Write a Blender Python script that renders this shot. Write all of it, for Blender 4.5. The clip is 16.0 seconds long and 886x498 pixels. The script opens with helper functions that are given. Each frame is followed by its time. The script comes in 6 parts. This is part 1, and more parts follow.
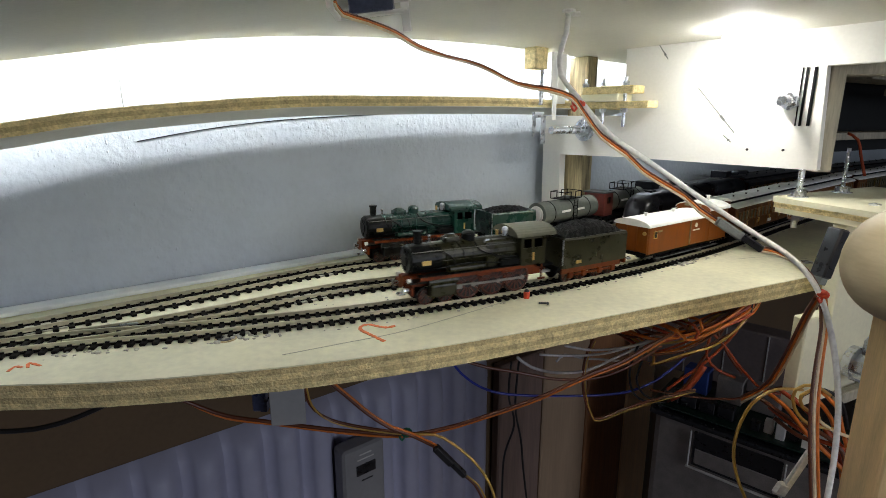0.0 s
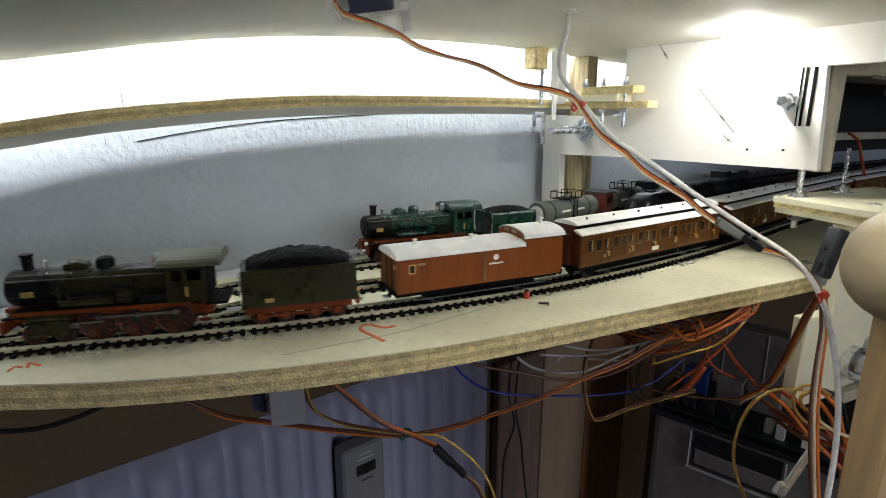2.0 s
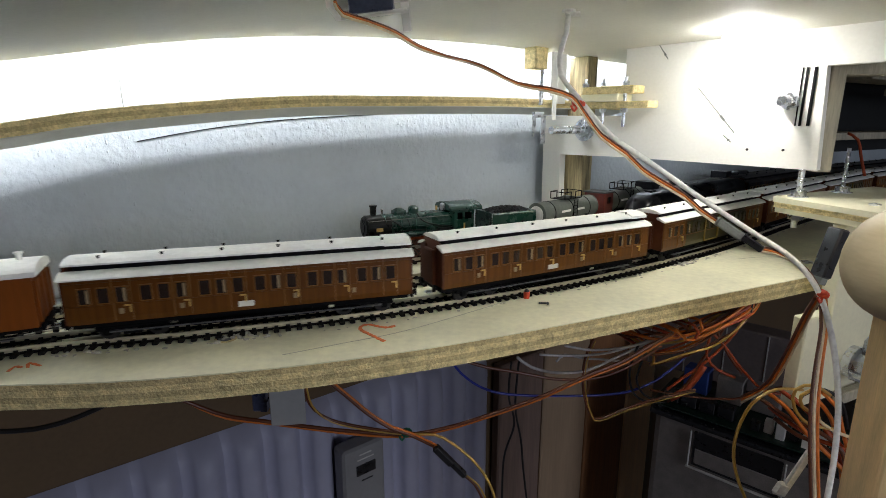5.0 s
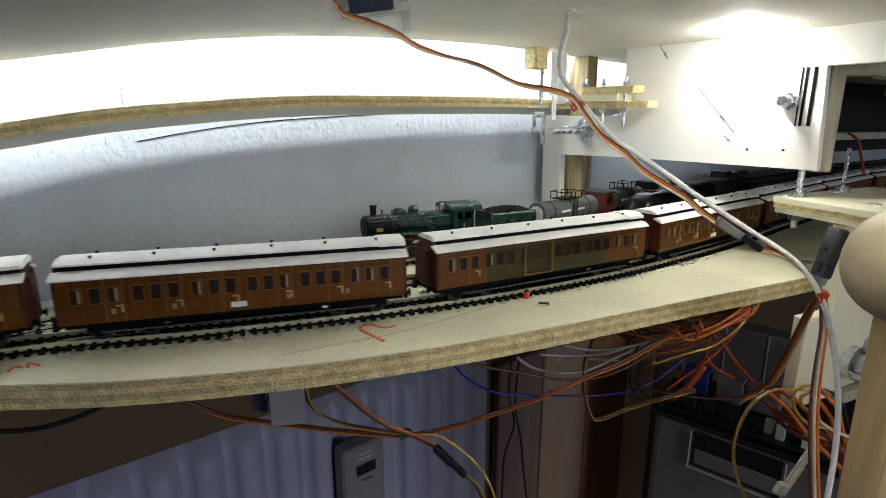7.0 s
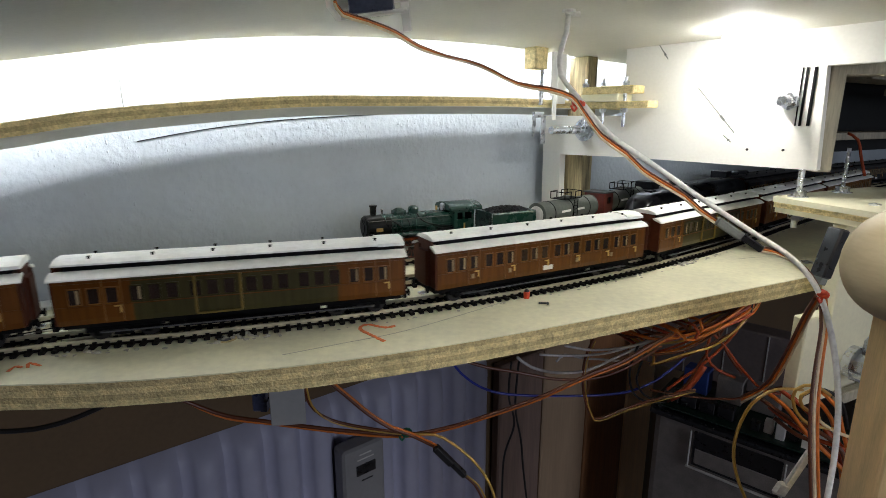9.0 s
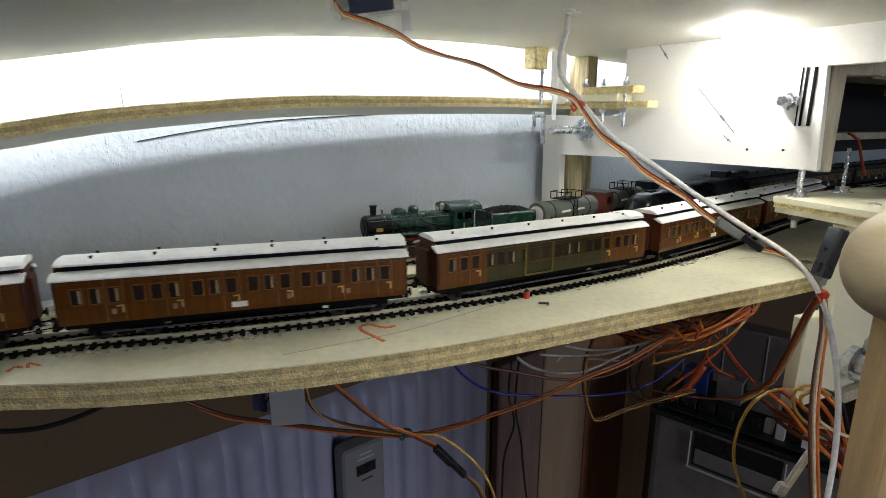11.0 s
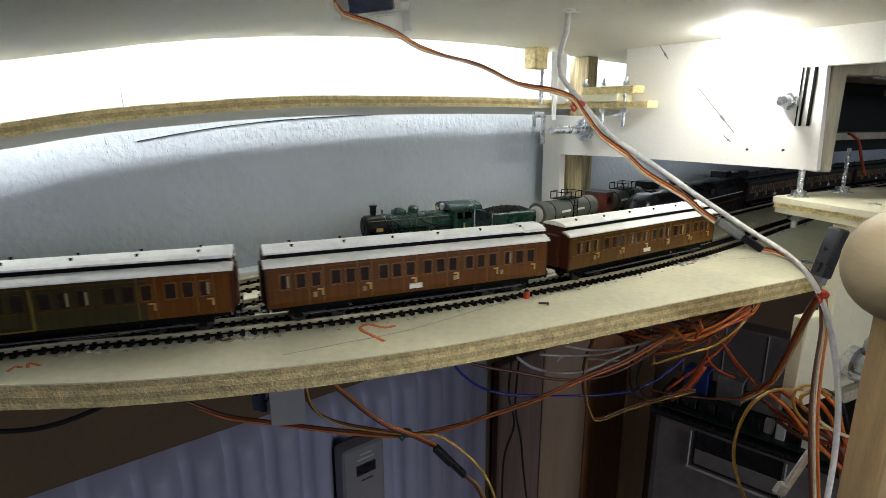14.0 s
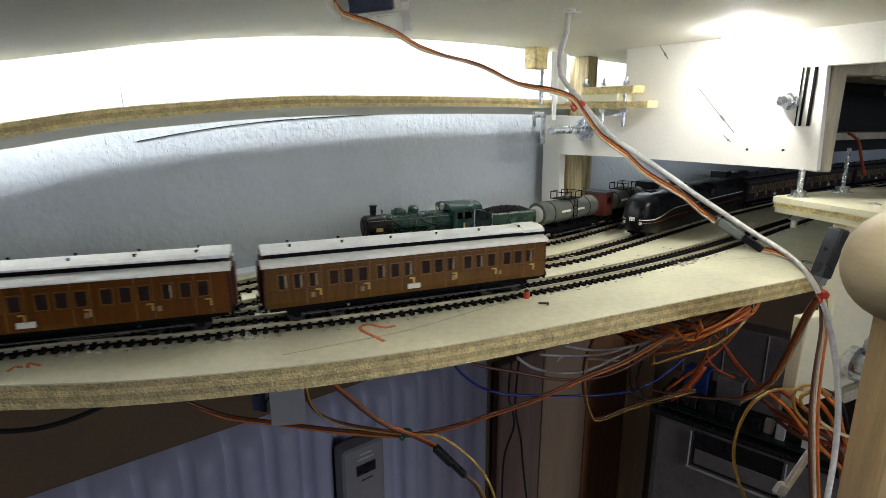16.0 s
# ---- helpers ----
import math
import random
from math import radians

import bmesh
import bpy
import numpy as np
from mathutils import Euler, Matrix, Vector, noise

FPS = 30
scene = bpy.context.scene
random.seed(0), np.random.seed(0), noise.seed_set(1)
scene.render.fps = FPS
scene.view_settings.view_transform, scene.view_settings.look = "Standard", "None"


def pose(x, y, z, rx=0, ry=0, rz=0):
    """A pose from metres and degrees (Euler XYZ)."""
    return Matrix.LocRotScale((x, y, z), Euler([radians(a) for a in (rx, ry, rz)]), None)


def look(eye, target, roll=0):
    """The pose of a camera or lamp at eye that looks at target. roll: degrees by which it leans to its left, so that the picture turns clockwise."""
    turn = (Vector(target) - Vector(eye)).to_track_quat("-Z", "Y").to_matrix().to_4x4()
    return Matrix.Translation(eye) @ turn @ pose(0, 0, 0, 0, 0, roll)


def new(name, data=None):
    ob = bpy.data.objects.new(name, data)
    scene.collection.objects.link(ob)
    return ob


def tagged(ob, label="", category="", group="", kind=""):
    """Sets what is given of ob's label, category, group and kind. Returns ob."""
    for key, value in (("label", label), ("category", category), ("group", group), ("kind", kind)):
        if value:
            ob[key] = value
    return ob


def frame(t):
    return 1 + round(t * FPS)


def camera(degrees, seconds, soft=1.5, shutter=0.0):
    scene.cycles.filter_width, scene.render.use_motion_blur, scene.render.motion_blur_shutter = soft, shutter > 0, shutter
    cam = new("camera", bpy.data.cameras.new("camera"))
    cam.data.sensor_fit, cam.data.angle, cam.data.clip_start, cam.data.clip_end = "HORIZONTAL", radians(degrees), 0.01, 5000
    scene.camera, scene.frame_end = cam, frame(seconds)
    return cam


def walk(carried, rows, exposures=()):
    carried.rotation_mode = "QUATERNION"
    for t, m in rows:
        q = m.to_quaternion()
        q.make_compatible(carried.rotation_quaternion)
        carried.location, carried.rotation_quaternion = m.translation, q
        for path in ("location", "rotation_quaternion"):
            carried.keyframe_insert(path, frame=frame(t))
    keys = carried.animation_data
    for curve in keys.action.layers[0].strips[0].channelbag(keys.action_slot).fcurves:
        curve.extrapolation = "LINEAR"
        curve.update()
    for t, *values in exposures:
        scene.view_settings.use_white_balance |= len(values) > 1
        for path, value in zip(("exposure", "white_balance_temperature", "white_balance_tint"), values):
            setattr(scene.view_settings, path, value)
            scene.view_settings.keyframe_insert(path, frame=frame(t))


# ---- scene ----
cam = camera(80.0, 16.0, soft=0.6, shutter=0.4)
EYE = pose(0, 0, 0.122, 90 - 13.5, 0, 0)
walk(cam, [(0.0, EYE), (16.0, EYE)])

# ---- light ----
LED_STRIP, LED_SPOT, FILL_BAR, ROOM_FILL, ROOM = 62.0, 120.0, 39.0, 17.5, 0.009
scene.view_settings.exposure = 0.0
world = bpy.data.worlds.new("world")
scene.world = world
world.use_nodes = True
world.node_tree.nodes["Background"].inputs[0].default_value = (0.55, 0.65, 0.9, 1)
world.node_tree.nodes["Background"].inputs[1].default_value = ROOM

# ---- materials ----
def mat(name, color, rough=0.6, metal=0.0, scale=120.0, vary=0.25, bump=0.15, stretch=(1, 1, 1), fine=6.0, depth=0.0004, coat=0.0, by_object=0.0, spec=0.5):
    """Two scales of colour variation and a fine relief, sized in metres by the scale (features per metre)."""
    m = bpy.data.materials.new(name)
    m.use_nodes = True
    nt = m.node_tree
    n, l = nt.nodes, nt.links
    b = n["Principled BSDF"]
    b.inputs["Roughness"].default_value, b.inputs["Metallic"].default_value = rough, metal
    b.inputs["Coat Weight"].default_value = coat
    b.inputs["Specular IOR Level"].default_value = spec
    tc, mp = n.new("ShaderNodeTexCoord"), n.new("ShaderNodeMapping")
    mp.inputs["Scale"].default_value = stretch
    l.new(tc.outputs["Object"], mp.inputs[0])
    big, small = n.new("ShaderNodeTexNoise"), n.new("ShaderNodeTexNoise")
    big.inputs["Scale"].default_value, small.inputs["Scale"].default_value = scale, scale * fine
    big.inputs["Detail"].default_value = small.inputs["Detail"].default_value = 4
    for t in (big, small):
        l.new(mp.outputs[0], t.inputs["Vector"])
    add = n.new("ShaderNodeMath")
    add.operation = "MULTIPLY_ADD"
    add.inputs[1].default_value = 0.6
    l.new(small.outputs[0], add.inputs[0])
    l.new(big.outputs[0], add.inputs[2])
    last = add.outputs[0]
    if by_object:
        info, more = n.new("ShaderNodeObjectInfo"), n.new("ShaderNodeMath")
        more.operation = "MULTIPLY_ADD"
        more.inputs[1].default_value = by_object
        l.new(info.outputs["Random"], more.inputs[0])
        l.new(last, more.inputs[2])
        last = more.outputs[0]
    ramp = n.new("ShaderNodeValToRGB")
    e = ramp.color_ramp.elements
    e[0].position, e[1].position = 0.45, 1.15 if not by_object else 1.15 + by_object
    e[0].color = (*[c * (1 - vary) for c in color], 1)
    e[1].color = (*[min(1, c * (1 + vary)) for c in color], 1)
    e[1].position = min(1.0, e[1].position)
    l.new(last, ramp.inputs[0])
    l.new(ramp.outputs[0], b.inputs["Base Color"])
    rr = n.new("ShaderNodeMapRange")
    rr.inputs["To Min"].default_value, rr.inputs["To Max"].default_value = max(0.02, rough - 0.12), min(1, rough + 0.12)
    l.new(big.outputs[0], rr.inputs[0])
    l.new(rr.outputs[0], b.inputs["Roughness"])
    if bump:
        bp = n.new("ShaderNodeBump")
        bp.inputs["Strength"].default_value, bp.inputs["Distance"].default_value = bump, depth
        l.new(small.outputs[0], bp.inputs["Height"])
        l.new(bp.outputs[0], b.inputs["Normal"])
    return m


def glow(name, color, strength):
    m = bpy.data.materials.new(name)
    m.use_nodes = True
    b = m.node_tree.nodes["Principled BSDF"]
    b.inputs["Base Color"].default_value = (0.9, 0.9, 0.88, 1)
    b.inputs["Emission Color"].default_value = (*color, 1)
    b.inputs["Emission Strength"].default_value = strength
    return m


M = {
    "plaster": mat("plaster", (0.485, 0.53, 0.58), 0.9, scale=25, vary=0.06, bump=0.9, fine=6, depth=0.0016),
    "board": mat("board_face", (0.72, 0.69, 0.50), 0.6, scale=14, vary=0.16, bump=0.12, fine=14, stretch=(1, 1, 1)),
    "ply_light": mat("ply_light", (0.66, 0.55, 0.28), 0.8, scale=150, vary=0.36, bump=0.8, fine=4, depth=0.0016, stretch=(1, 1, 1.2)),
    "ply_dark": mat("ply_dark", (0.50, 0.40, 0.20), 0.85, scale=150, vary=0.42, bump=0.8, fine=4, depth=0.0016, stretch=(1, 1, 1.2)),
    "white_board": mat("white_board", (0.86, 0.85, 0.81), 0.5, scale=14, vary=0.05, bump=0.08, fine=25),
    "cream": mat("cream_board", (0.80, 0.77, 0.57), 0.55, scale=16, vary=0.08, bump=0.1, fine=20),
    "rod_steel": mat("rod_steel", (0.20, 0.19, 0.18), 0.4, 0.9, scale=150, vary=0.3, bump=0.1),
    "deck_under": mat("deck_underside", (0.66, 0.65, 0.58), 0.7, scale=12, vary=0.07, bump=0.15, fine=30),
    "pine": mat("pine", (0.48, 0.36, 0.18), 0.7, scale=40, vary=0.4, bump=0.5, stretch=(4, 4, 0.4), fine=6),
    "pine_upright": mat("pine_upright", (0.33, 0.27, 0.15), 0.7, scale=45, vary=0.7, bump=0.6, stretch=(5, 0.35, 5), fine=5, depth=0.001),
    "beech": mat("beech", (0.70, 0.49, 0.25), 0.5, scale=30, vary=0.2, bump=0.3, stretch=(5, 5, 0.5), fine=9),
    "steel": mat("zinc_steel", (0.62, 0.64, 0.68), 0.28, 1.0, scale=150, vary=0.15, bump=0.1),
    "rail": mat("rail_steel", (0.52, 0.47, 0.34), 0.36, 0.35, scale=60, vary=0.25, bump=0.05, stretch=(1, 1, 1)),
    "sleeper": mat("sleeper_plastic", (0.009, 0.008, 0.007), 0.75, scale=200, vary=0.4, bump=0.3, by_object=0.3, spec=0.06),
    "strip": mat("white_strip", (0.88, 0.91, 0.95), 0.5, scale=40, vary=0.06, bump=0.05),
}


# ---- building helpers ----
def part(name, bm, material, parent=None, label="", smooth=False):
    me = bpy.data.meshes.new(name)
    bmesh.ops.recalc_face_normals(bm, faces=bm.faces)
    for f in bm.faces:
        f.smooth = smooth
    bm.to_mesh(me)
    bm.free()
    me.materials.append(material)
    ob = new(name, me)
    ob.parent = parent
    return tagged(ob, label)


def again(ob, parent, m, name=""):
    """Another object on the same mesh."""
    o = new(name or ob.name.split(".")[0], ob.data)
    o.parent, o.matrix_basis = parent, m
    if "label" in ob:
        o["label"] = ob["label"]
    return o


def thing(name, m, label, category, group="", kind=""):
    e = new(name)
    e.empty_display_size = 0.02
    e.matrix_basis = m
    return tagged(e, label, category, group, kind)


def box(bm, size, at=(0, 0, 0), m=None, bevel=0.0, seg=1):
    mm = (m or Matrix()) @ Matrix.Translation(at) @ Matrix.Diagonal((*size, 1))
    vs = bmesh.ops.create_cube(bm, size=1, matrix=mm)["verts"]
    if bevel:
        es = list({e for v in vs for e in v.link_edges})
        bmesh.ops.bevel(bm, geom=es, offset=bevel, segments=seg, affect="EDGES", profile=0.6)
    return bm


def cyl(bm, r, h, at=(0, 0, 0), axis="z", seg=16, r2=None, m=None):
    rot = {"z": pose(0, 0, 0), "x": pose(0, 0, 0, 0, 90, 0), "y": pose(0, 0, 0, 90, 0, 0)}[axis]
    bmesh.ops.create_cone(bm, cap_ends=True, segments=seg, radius1=r, radius2=r if r2 is None else r2, depth=h,
                          matrix=(m or Matrix()) @ Matrix.Translation(at) @ rot)
    return bm


def ball(bm, r, at=(0, 0, 0), scale=(1, 1, 1), seg=12):
    bmesh.ops.create_uvsphere(bm, u_segments=seg, v_segments=max(6, seg // 2), radius=r, matrix=Matrix.Translation(at) @ Matrix.Diagonal((*scale, 1)))
    return bm


def B():
    return bmesh.new()


def prism(bm, outline, x0, x1, m=None, cap=True):
    """Extrudes an outline given in (y, z) from x0 to x1."""
    m = m or Matrix()
    a = [bm.verts.new(m @ Vector((x0, y, z))) for y, z in outline]
    b = [bm.verts.new(m @ Vector((x1, y, z))) for y, z in outline]
    k = len(outline)
    for i in range(k):
        bm.faces.new((a[i], a[(i + 1) % k], b[(i + 1) % k], b[i]))
    if cap:
        bm.faces.new(a)
        bm.faces.new(b[::-1])
    return bm


def slab(bm, outline, z0, z1, m=None):
    """A plate with an outline in (x, y)."""
    m = m or Matrix()
    a = [bm.verts.new(m @ Vector((x, y, z0))) for x, y in outline]
    b = [bm.verts.new(m @ Vector((x, y, z1))) for x, y in outline]
    k = len(outline)
    for i in range(k):
        bm.faces.new((a[i], a[(i + 1) % k], b[(i + 1) % k], b[i]))
    bm.faces.new(a[::-1])
    bm.faces.new(b)
    return bm


def catmull(pts, step=0.004):
    out = []
    q = [pts[0], *pts, pts[-1]]
    for i in range(1, len(q) - 2):
        p0, p1, p2, p3 = q[i - 1:i + 3]
        n = max(2, int(math.dist(p1, p2) / step))
        for k in range(n):
            t = k / n
            out.append(tuple(0.5 * (2 * b + (c - a) * t + (2 * a - 5 * b + 4 * c - d) * t * t + (3 * b - a - 3 * c + d) * t ** 3)
                             for a, b, c, d in zip(p0, p1, p2, p3)))
    out.append(tuple(pts[-1]))
    return out


def tube(bm, pts, r, seg=8, step=0.006):
    """A round cable along smooth control points."""
    line = [Vector(p) for p in catmull(pts, step)]
    rings, up = [], Vector((0.3, 0.2, 0.93))
    for i, p in enumerate(line):
        d = (line[min(i + 1, len(line) - 1)] - line[max(i - 1, 0)]).normalized()
        side = d.cross(up)
        side = side.normalized() if side.length > 1e-4 else Vector((1, 0, 0))
        up = side.cross(d).normalized()
        rings.append([bm.verts.new(p + r * (math.cos(a) * side + math.sin(a) * up)) for a in (2 * math.pi * k / seg for k in range(seg))])
    for a, b in zip(rings, rings[1:]):
        for k in range(seg):
            bm.faces.new((a[k], a[(k + 1) % seg], b[(k + 1) % seg], b[k]))
    bm.faces.new(rings[0][::-1])
    bm.faces.new(rings[-1])
    return bm


class Path:
    """A line of track in plan: place and heading by the length along it."""
    def __init__(self, pts):
        self.p, self.s = catmull(pts), [0.0]
        for a, b in zip(self.p, self.p[1:]):
            self.s.append(self.s[-1] + math.dist(a, b))
        self.length = self.s[-1]

    def at(self, s):
        i = min(max(int(np.searchsorted(self.s, s)) - 1, 0), len(self.p) - 2)
        f = (s - self.s[i]) / (self.s[i + 1] - self.s[i])
        a, b = self.p[i], self.p[i + 1]
        return (a[0] + (b[0] - a[0]) * f, a[1] + (b[1] - a[1]) * f), math.atan2(b[1] - a[1], b[0] - a[0])

    def seat(self, s, half, z):
        """The pose of a vehicle whose two pivots run on the track, half a base each side of s."""
        (x0, y0), _ = self.at(s - half)
        (x1, y1), _ = self.at(s + half)
        return pose((x0 + x1) / 2, (y0 + y1) / 2, z, 0, 0, math.degrees(math.atan2(y1 - y0, x1 - x0)))


# ---- plan ----
RAIL = 0.0045
WALL_A, WALL_DEG = (-0.2926, 0.3291), 38.8
WALL = pose(WALL_A[0], WALL_A[1], 0, 0, 0, WALL_DEG)      # x along the wall, -y into the room
T3 = Path([(-1.75, -1.05), (-1.2, -0.52), (-0.8, -0.155), (-0.55, 0.07), (-0.38, 0.195), (-0.2388, 0.2689), (-0.1451, 0.2944), (-0.0514, 0.3254),
           (0.0423, 0.3662), (0.136, 0.419), (0.2297, 0.4836), (0.3234, 0.5578), (0.4171, 0.6372), (0.653, 0.8229), (0.9893, 1.0448), (1.4445, 1.281), (2.0419, 1.504), (2.6952, 1.661)])
T2 = Path([(-0.215, 0.281), (-0.19, 0.293), (-0.1451, 0.3235), (-0.080, 0.371), (0.01, 0.4105), (0.1027, 0.459), (0.172, 0.5173), (0.266, 0.6046), (0.40, 0.725), (0.62, 0.89), (1.0, 1.13), (1.5, 1.40), (2.3, 1.70)])
T1 = Path([(-0.75, -0.06), (-0.45, 0.155), (-0.33, 0.238), (-0.2556, 0.2932), (-0.1756, 0.3576), (-0.0956, 0.4268), (0.0, 0.478), (0.1024, 0.535), (0.2214, 0.647), (0.40, 0.805), (0.65, 1.0), (1.0, 1.22), (1.6, 1.52), (2.4, 1.82)])

# ---- the room ----
def room():
    bm = box(B(), (6.0, 0.12, 2.6), (0.6, 0.06, 0.35))
    w = part("wall_layout", bm, M["plaster"])
    w.matrix_basis = WALL
    tagged(w, "rough grey-white plastered wall behind the model railway", "wall", kind="structure")
    for name, size, at in (("wall_back_low", (6.0, 0.12, 0.70), (0.6, -3.26, -0.60)), ("wall_back_high", (6.0, 0.12, 0.90), (0.6, -3.26, 1.20)),
                           ("wall_back_near", (2.15, 0.12, 1.0), (-1.325, -3.26, 0.25)), ("wall_back_far", (2.65, 0.12, 1.0), (2.275, -3.26, 0.25)), ("wall_side", (0.12, 3.2, 2.6), (-2.46, -1.6, 0.35)), ("wall_end", (0.12, 3.2, 2.6), (3.66, -1.6, 0.35))):
        o = part(name, box(B(), size, at), M["plaster"])
        o.matrix_basis = WALL
        tagged(o, "plain plastered wall of the dim room", "wall", kind="structure")
    # unseen window, added to house the fill lamp
    w = thing("window_1", WALL @ Matrix.Translation((0.35, -3.24, 0.25)), "unseen white-framed window added in the far wall of the room", "window", kind="structure")
    for x in (-0.57, 0.0, 0.57):
        part("frame_upright", box(B(), (0.05, 0.06, 1.0), (x, 0, 0), bevel=0.004), M["white_board"], w)
    for z in (-0.475, 0.475):
        for x in (-0.285, 0.285):
            part("frame_rail", box(B(), (0.52, 0.06, 0.05), (x, 0, z), bevel=0.004), M["white_board"], w)
    f = part("floor", box(B(), (6.2, 3.5, 0.1), (0.6, -1.6, -1.0)), M["floor"])
    f.matrix_basis = WALL
    tagged(f, "dark brown wooden floor of the dim room", "floor", kind="structure")
    c = part("ceiling", box(B(), (6.2, 3.5, 0.1), (0.6, -1.6, 1.7)), M["plaster"])
    c.matrix_basis = WALL
    tagged(c, "plain white ceiling of the room", "ceiling", kind="structure")


def front_edge():
    pts = [(-1.9, -1.14), (-1.27, -0.60), (-0.86, -0.235), (-0.60, -0.015), (-0.43, 0.120), (-0.34, 0.200), (-0.27, 0.2265), (-0.212, 0.2300), (-0.16, 0.2337), (-0.1085, 0.2430), (-0.0545, 0.2570),
           (0.005, 0.2779), (0.075, 0.3078), (0.16, 0.3476), (0.297, 0.4119), (0.42, 0.475), (0.72, 0.665), (1.05, 0.88), (1.5, 1.13), (2.1, 1.36), (2.8, 1.52)]
    return catmull(pts, 0.004)


def deck(edge, back, thick, layers, name, label, top_mat, z_of=None, inset=0.0):
    """A plywood board of several glued plies: the edge shows the layers."""
    e = thing(name, pose(0, 0, 0), label, "plywood board")
    for k in range(layers):
        cut = [-thick + (thick - 0.0007) * q / (layers - 1) for q in range(layers)] + [0.0]
        z0, z1 = cut[k], cut[k + 1]
        bm = B()
        rows = []
        off = 0.00012 * ((k * 7) % 3 - 1) - 0.0001 * (k % 2)
        for i, (x, y) in enumerate(edge):
            bx, by = back[i]
            d = Vector((bx - x, by - y)).normalized()
            j = (0.00025 if k == layers - 1 else 0.0006) * noise.noise((x * 210, y * 210, k * 3.1))
            fx, fy = x + d.x * (inset + off + j), y + d.y * (inset + off + j)
            zz = z_of(x, y) if z_of else 0.0
            zb = z_of(bx, by) if z_of else 0.0
            rows.append([bm.verts.new(p) for p in ((fx, fy, zz + z0), (fx, fy, zz + z1), (bx, by, zb + z1), (bx, by, zb + z0))])
        for a, b in zip(rows, rows[1:]):
            for q in range(4):
                bm.faces.new((a[q], b[q], b[(q + 1) % 4], a[(q + 1) % 4]))
        bm.faces.new(rows[0])
        bm.faces.new(rows[-1][::-1])
        part("face_ply" if k == layers - 1 else "ply", bm, top_mat if k == layers - 1 else M["ply_dark" if k % 2 else "ply_light"], e)
    return e


def wall_point(x, y, gap=0.0):
    """The foot of the perpendicular on the wall, less a gap."""
    p = WALL.inverted() @ Vector((x, y, 0))
    q = WALL @ Vector((p.x, -gap, 0))
    return q.x, q.y


def baseboard_deck():
    edge = front_edge()
    deck(edge, [wall_point(x, y, 0.0015) for x, y in edge], 0.0135, 5, "track_board", "cream-painted plywood track board with raw layered edge against the wall", M["board"])
    # white strip along the wall
    s = part("wall_strip", box(B(), (0.75, 0.015, 0.003), (0.02, -0.0090, 0.0018), bevel=0.0004), M["strip"])
    s.matrix_basis = WALL
    tagged(s, "white plastic strip lying along the wall on the board", "strip")


def upper_ramp():
    """The plywood ramp along the wall, canted towards it, with a gap behind."""
    e = thing("upper_ramp", WALL, "raw plywood ramp board running along the wall above the tracks", "plywood board")
    us = [-0.35 + 0.02 * k for k in range(51)]
    rise = catmull([(-0.36, 0.068), (-0.12, 0.092), (0.0174, 0.1122), (0.0744, 0.1216), (0.1863, 0.1319), (0.2888, 0.1352), (0.4283, 0.1372), (0.66, 0.1365)], 0.01)

    def base(u):
        return float(np.interp(u, [r[0] for r in rise], [r[1] for r in rise]))
    def gap(u):
        return 0.0125 + 0.012 * max(0.0, 0.35 - u)

    for k in range(4):
        bm, rows = B(), []
        for u in us:
            z = base(u)
            j = 0.0003 * noise.noise((u * 140, k * 2.0, 0.3)) + (0.0003 if k % 2 else 0)
            t0, t1 = (0.0, 0.0007, 0.0034, 0.0062)[k], (0.0007, 0.0034, 0.0062, 0.0092)[k]
            rows.append([bm.verts.new(p) for p in ((u, -0.040 + j, z + t0), (u, -0.040 + j, z + t1), (u, -gap(u), z + t1 - 0.0065), (u, -gap(u), z + t0 - 0.0065))])
        for a, b in zip(rows, rows[1:]):
            for q in range(4):
                bm.faces.new((a[q], b[q], b[(q + 1) % 4], a[(q + 1) % 4]))
        bm.faces.new(rows[0])
        bm.faces.new(rows[-1][::-1])
        part("underside" if k == 0 else "ply", bm, M["deck_under"] if k == 0 else M["ply_light"] if k % 2 else M["ply_dark"], e)


DECK_RISE = catmull([(-0.6, 0.09), (-0.2, 0.125), (-0.08, 0.141), (0.0239, 0.155), (0.0803, 0.1672), (0.1493, 0.1788), (0.2367, 0.188), (0.3524, 0.1942), (0.4506, 0.1955), (0.629, 0.193), (1.0, 0.193), (3.0, 0.193)], 0.02)


def deck_z(x, y):
    """The upper deck climbs like a ramp along the wall."""
    u = (WALL.inverted() @ Vector((x, y, 0))).x
    return float(np.interp(u, [r[0] for r in DECK_RISE], [r[1] for r in DECK_RISE]))


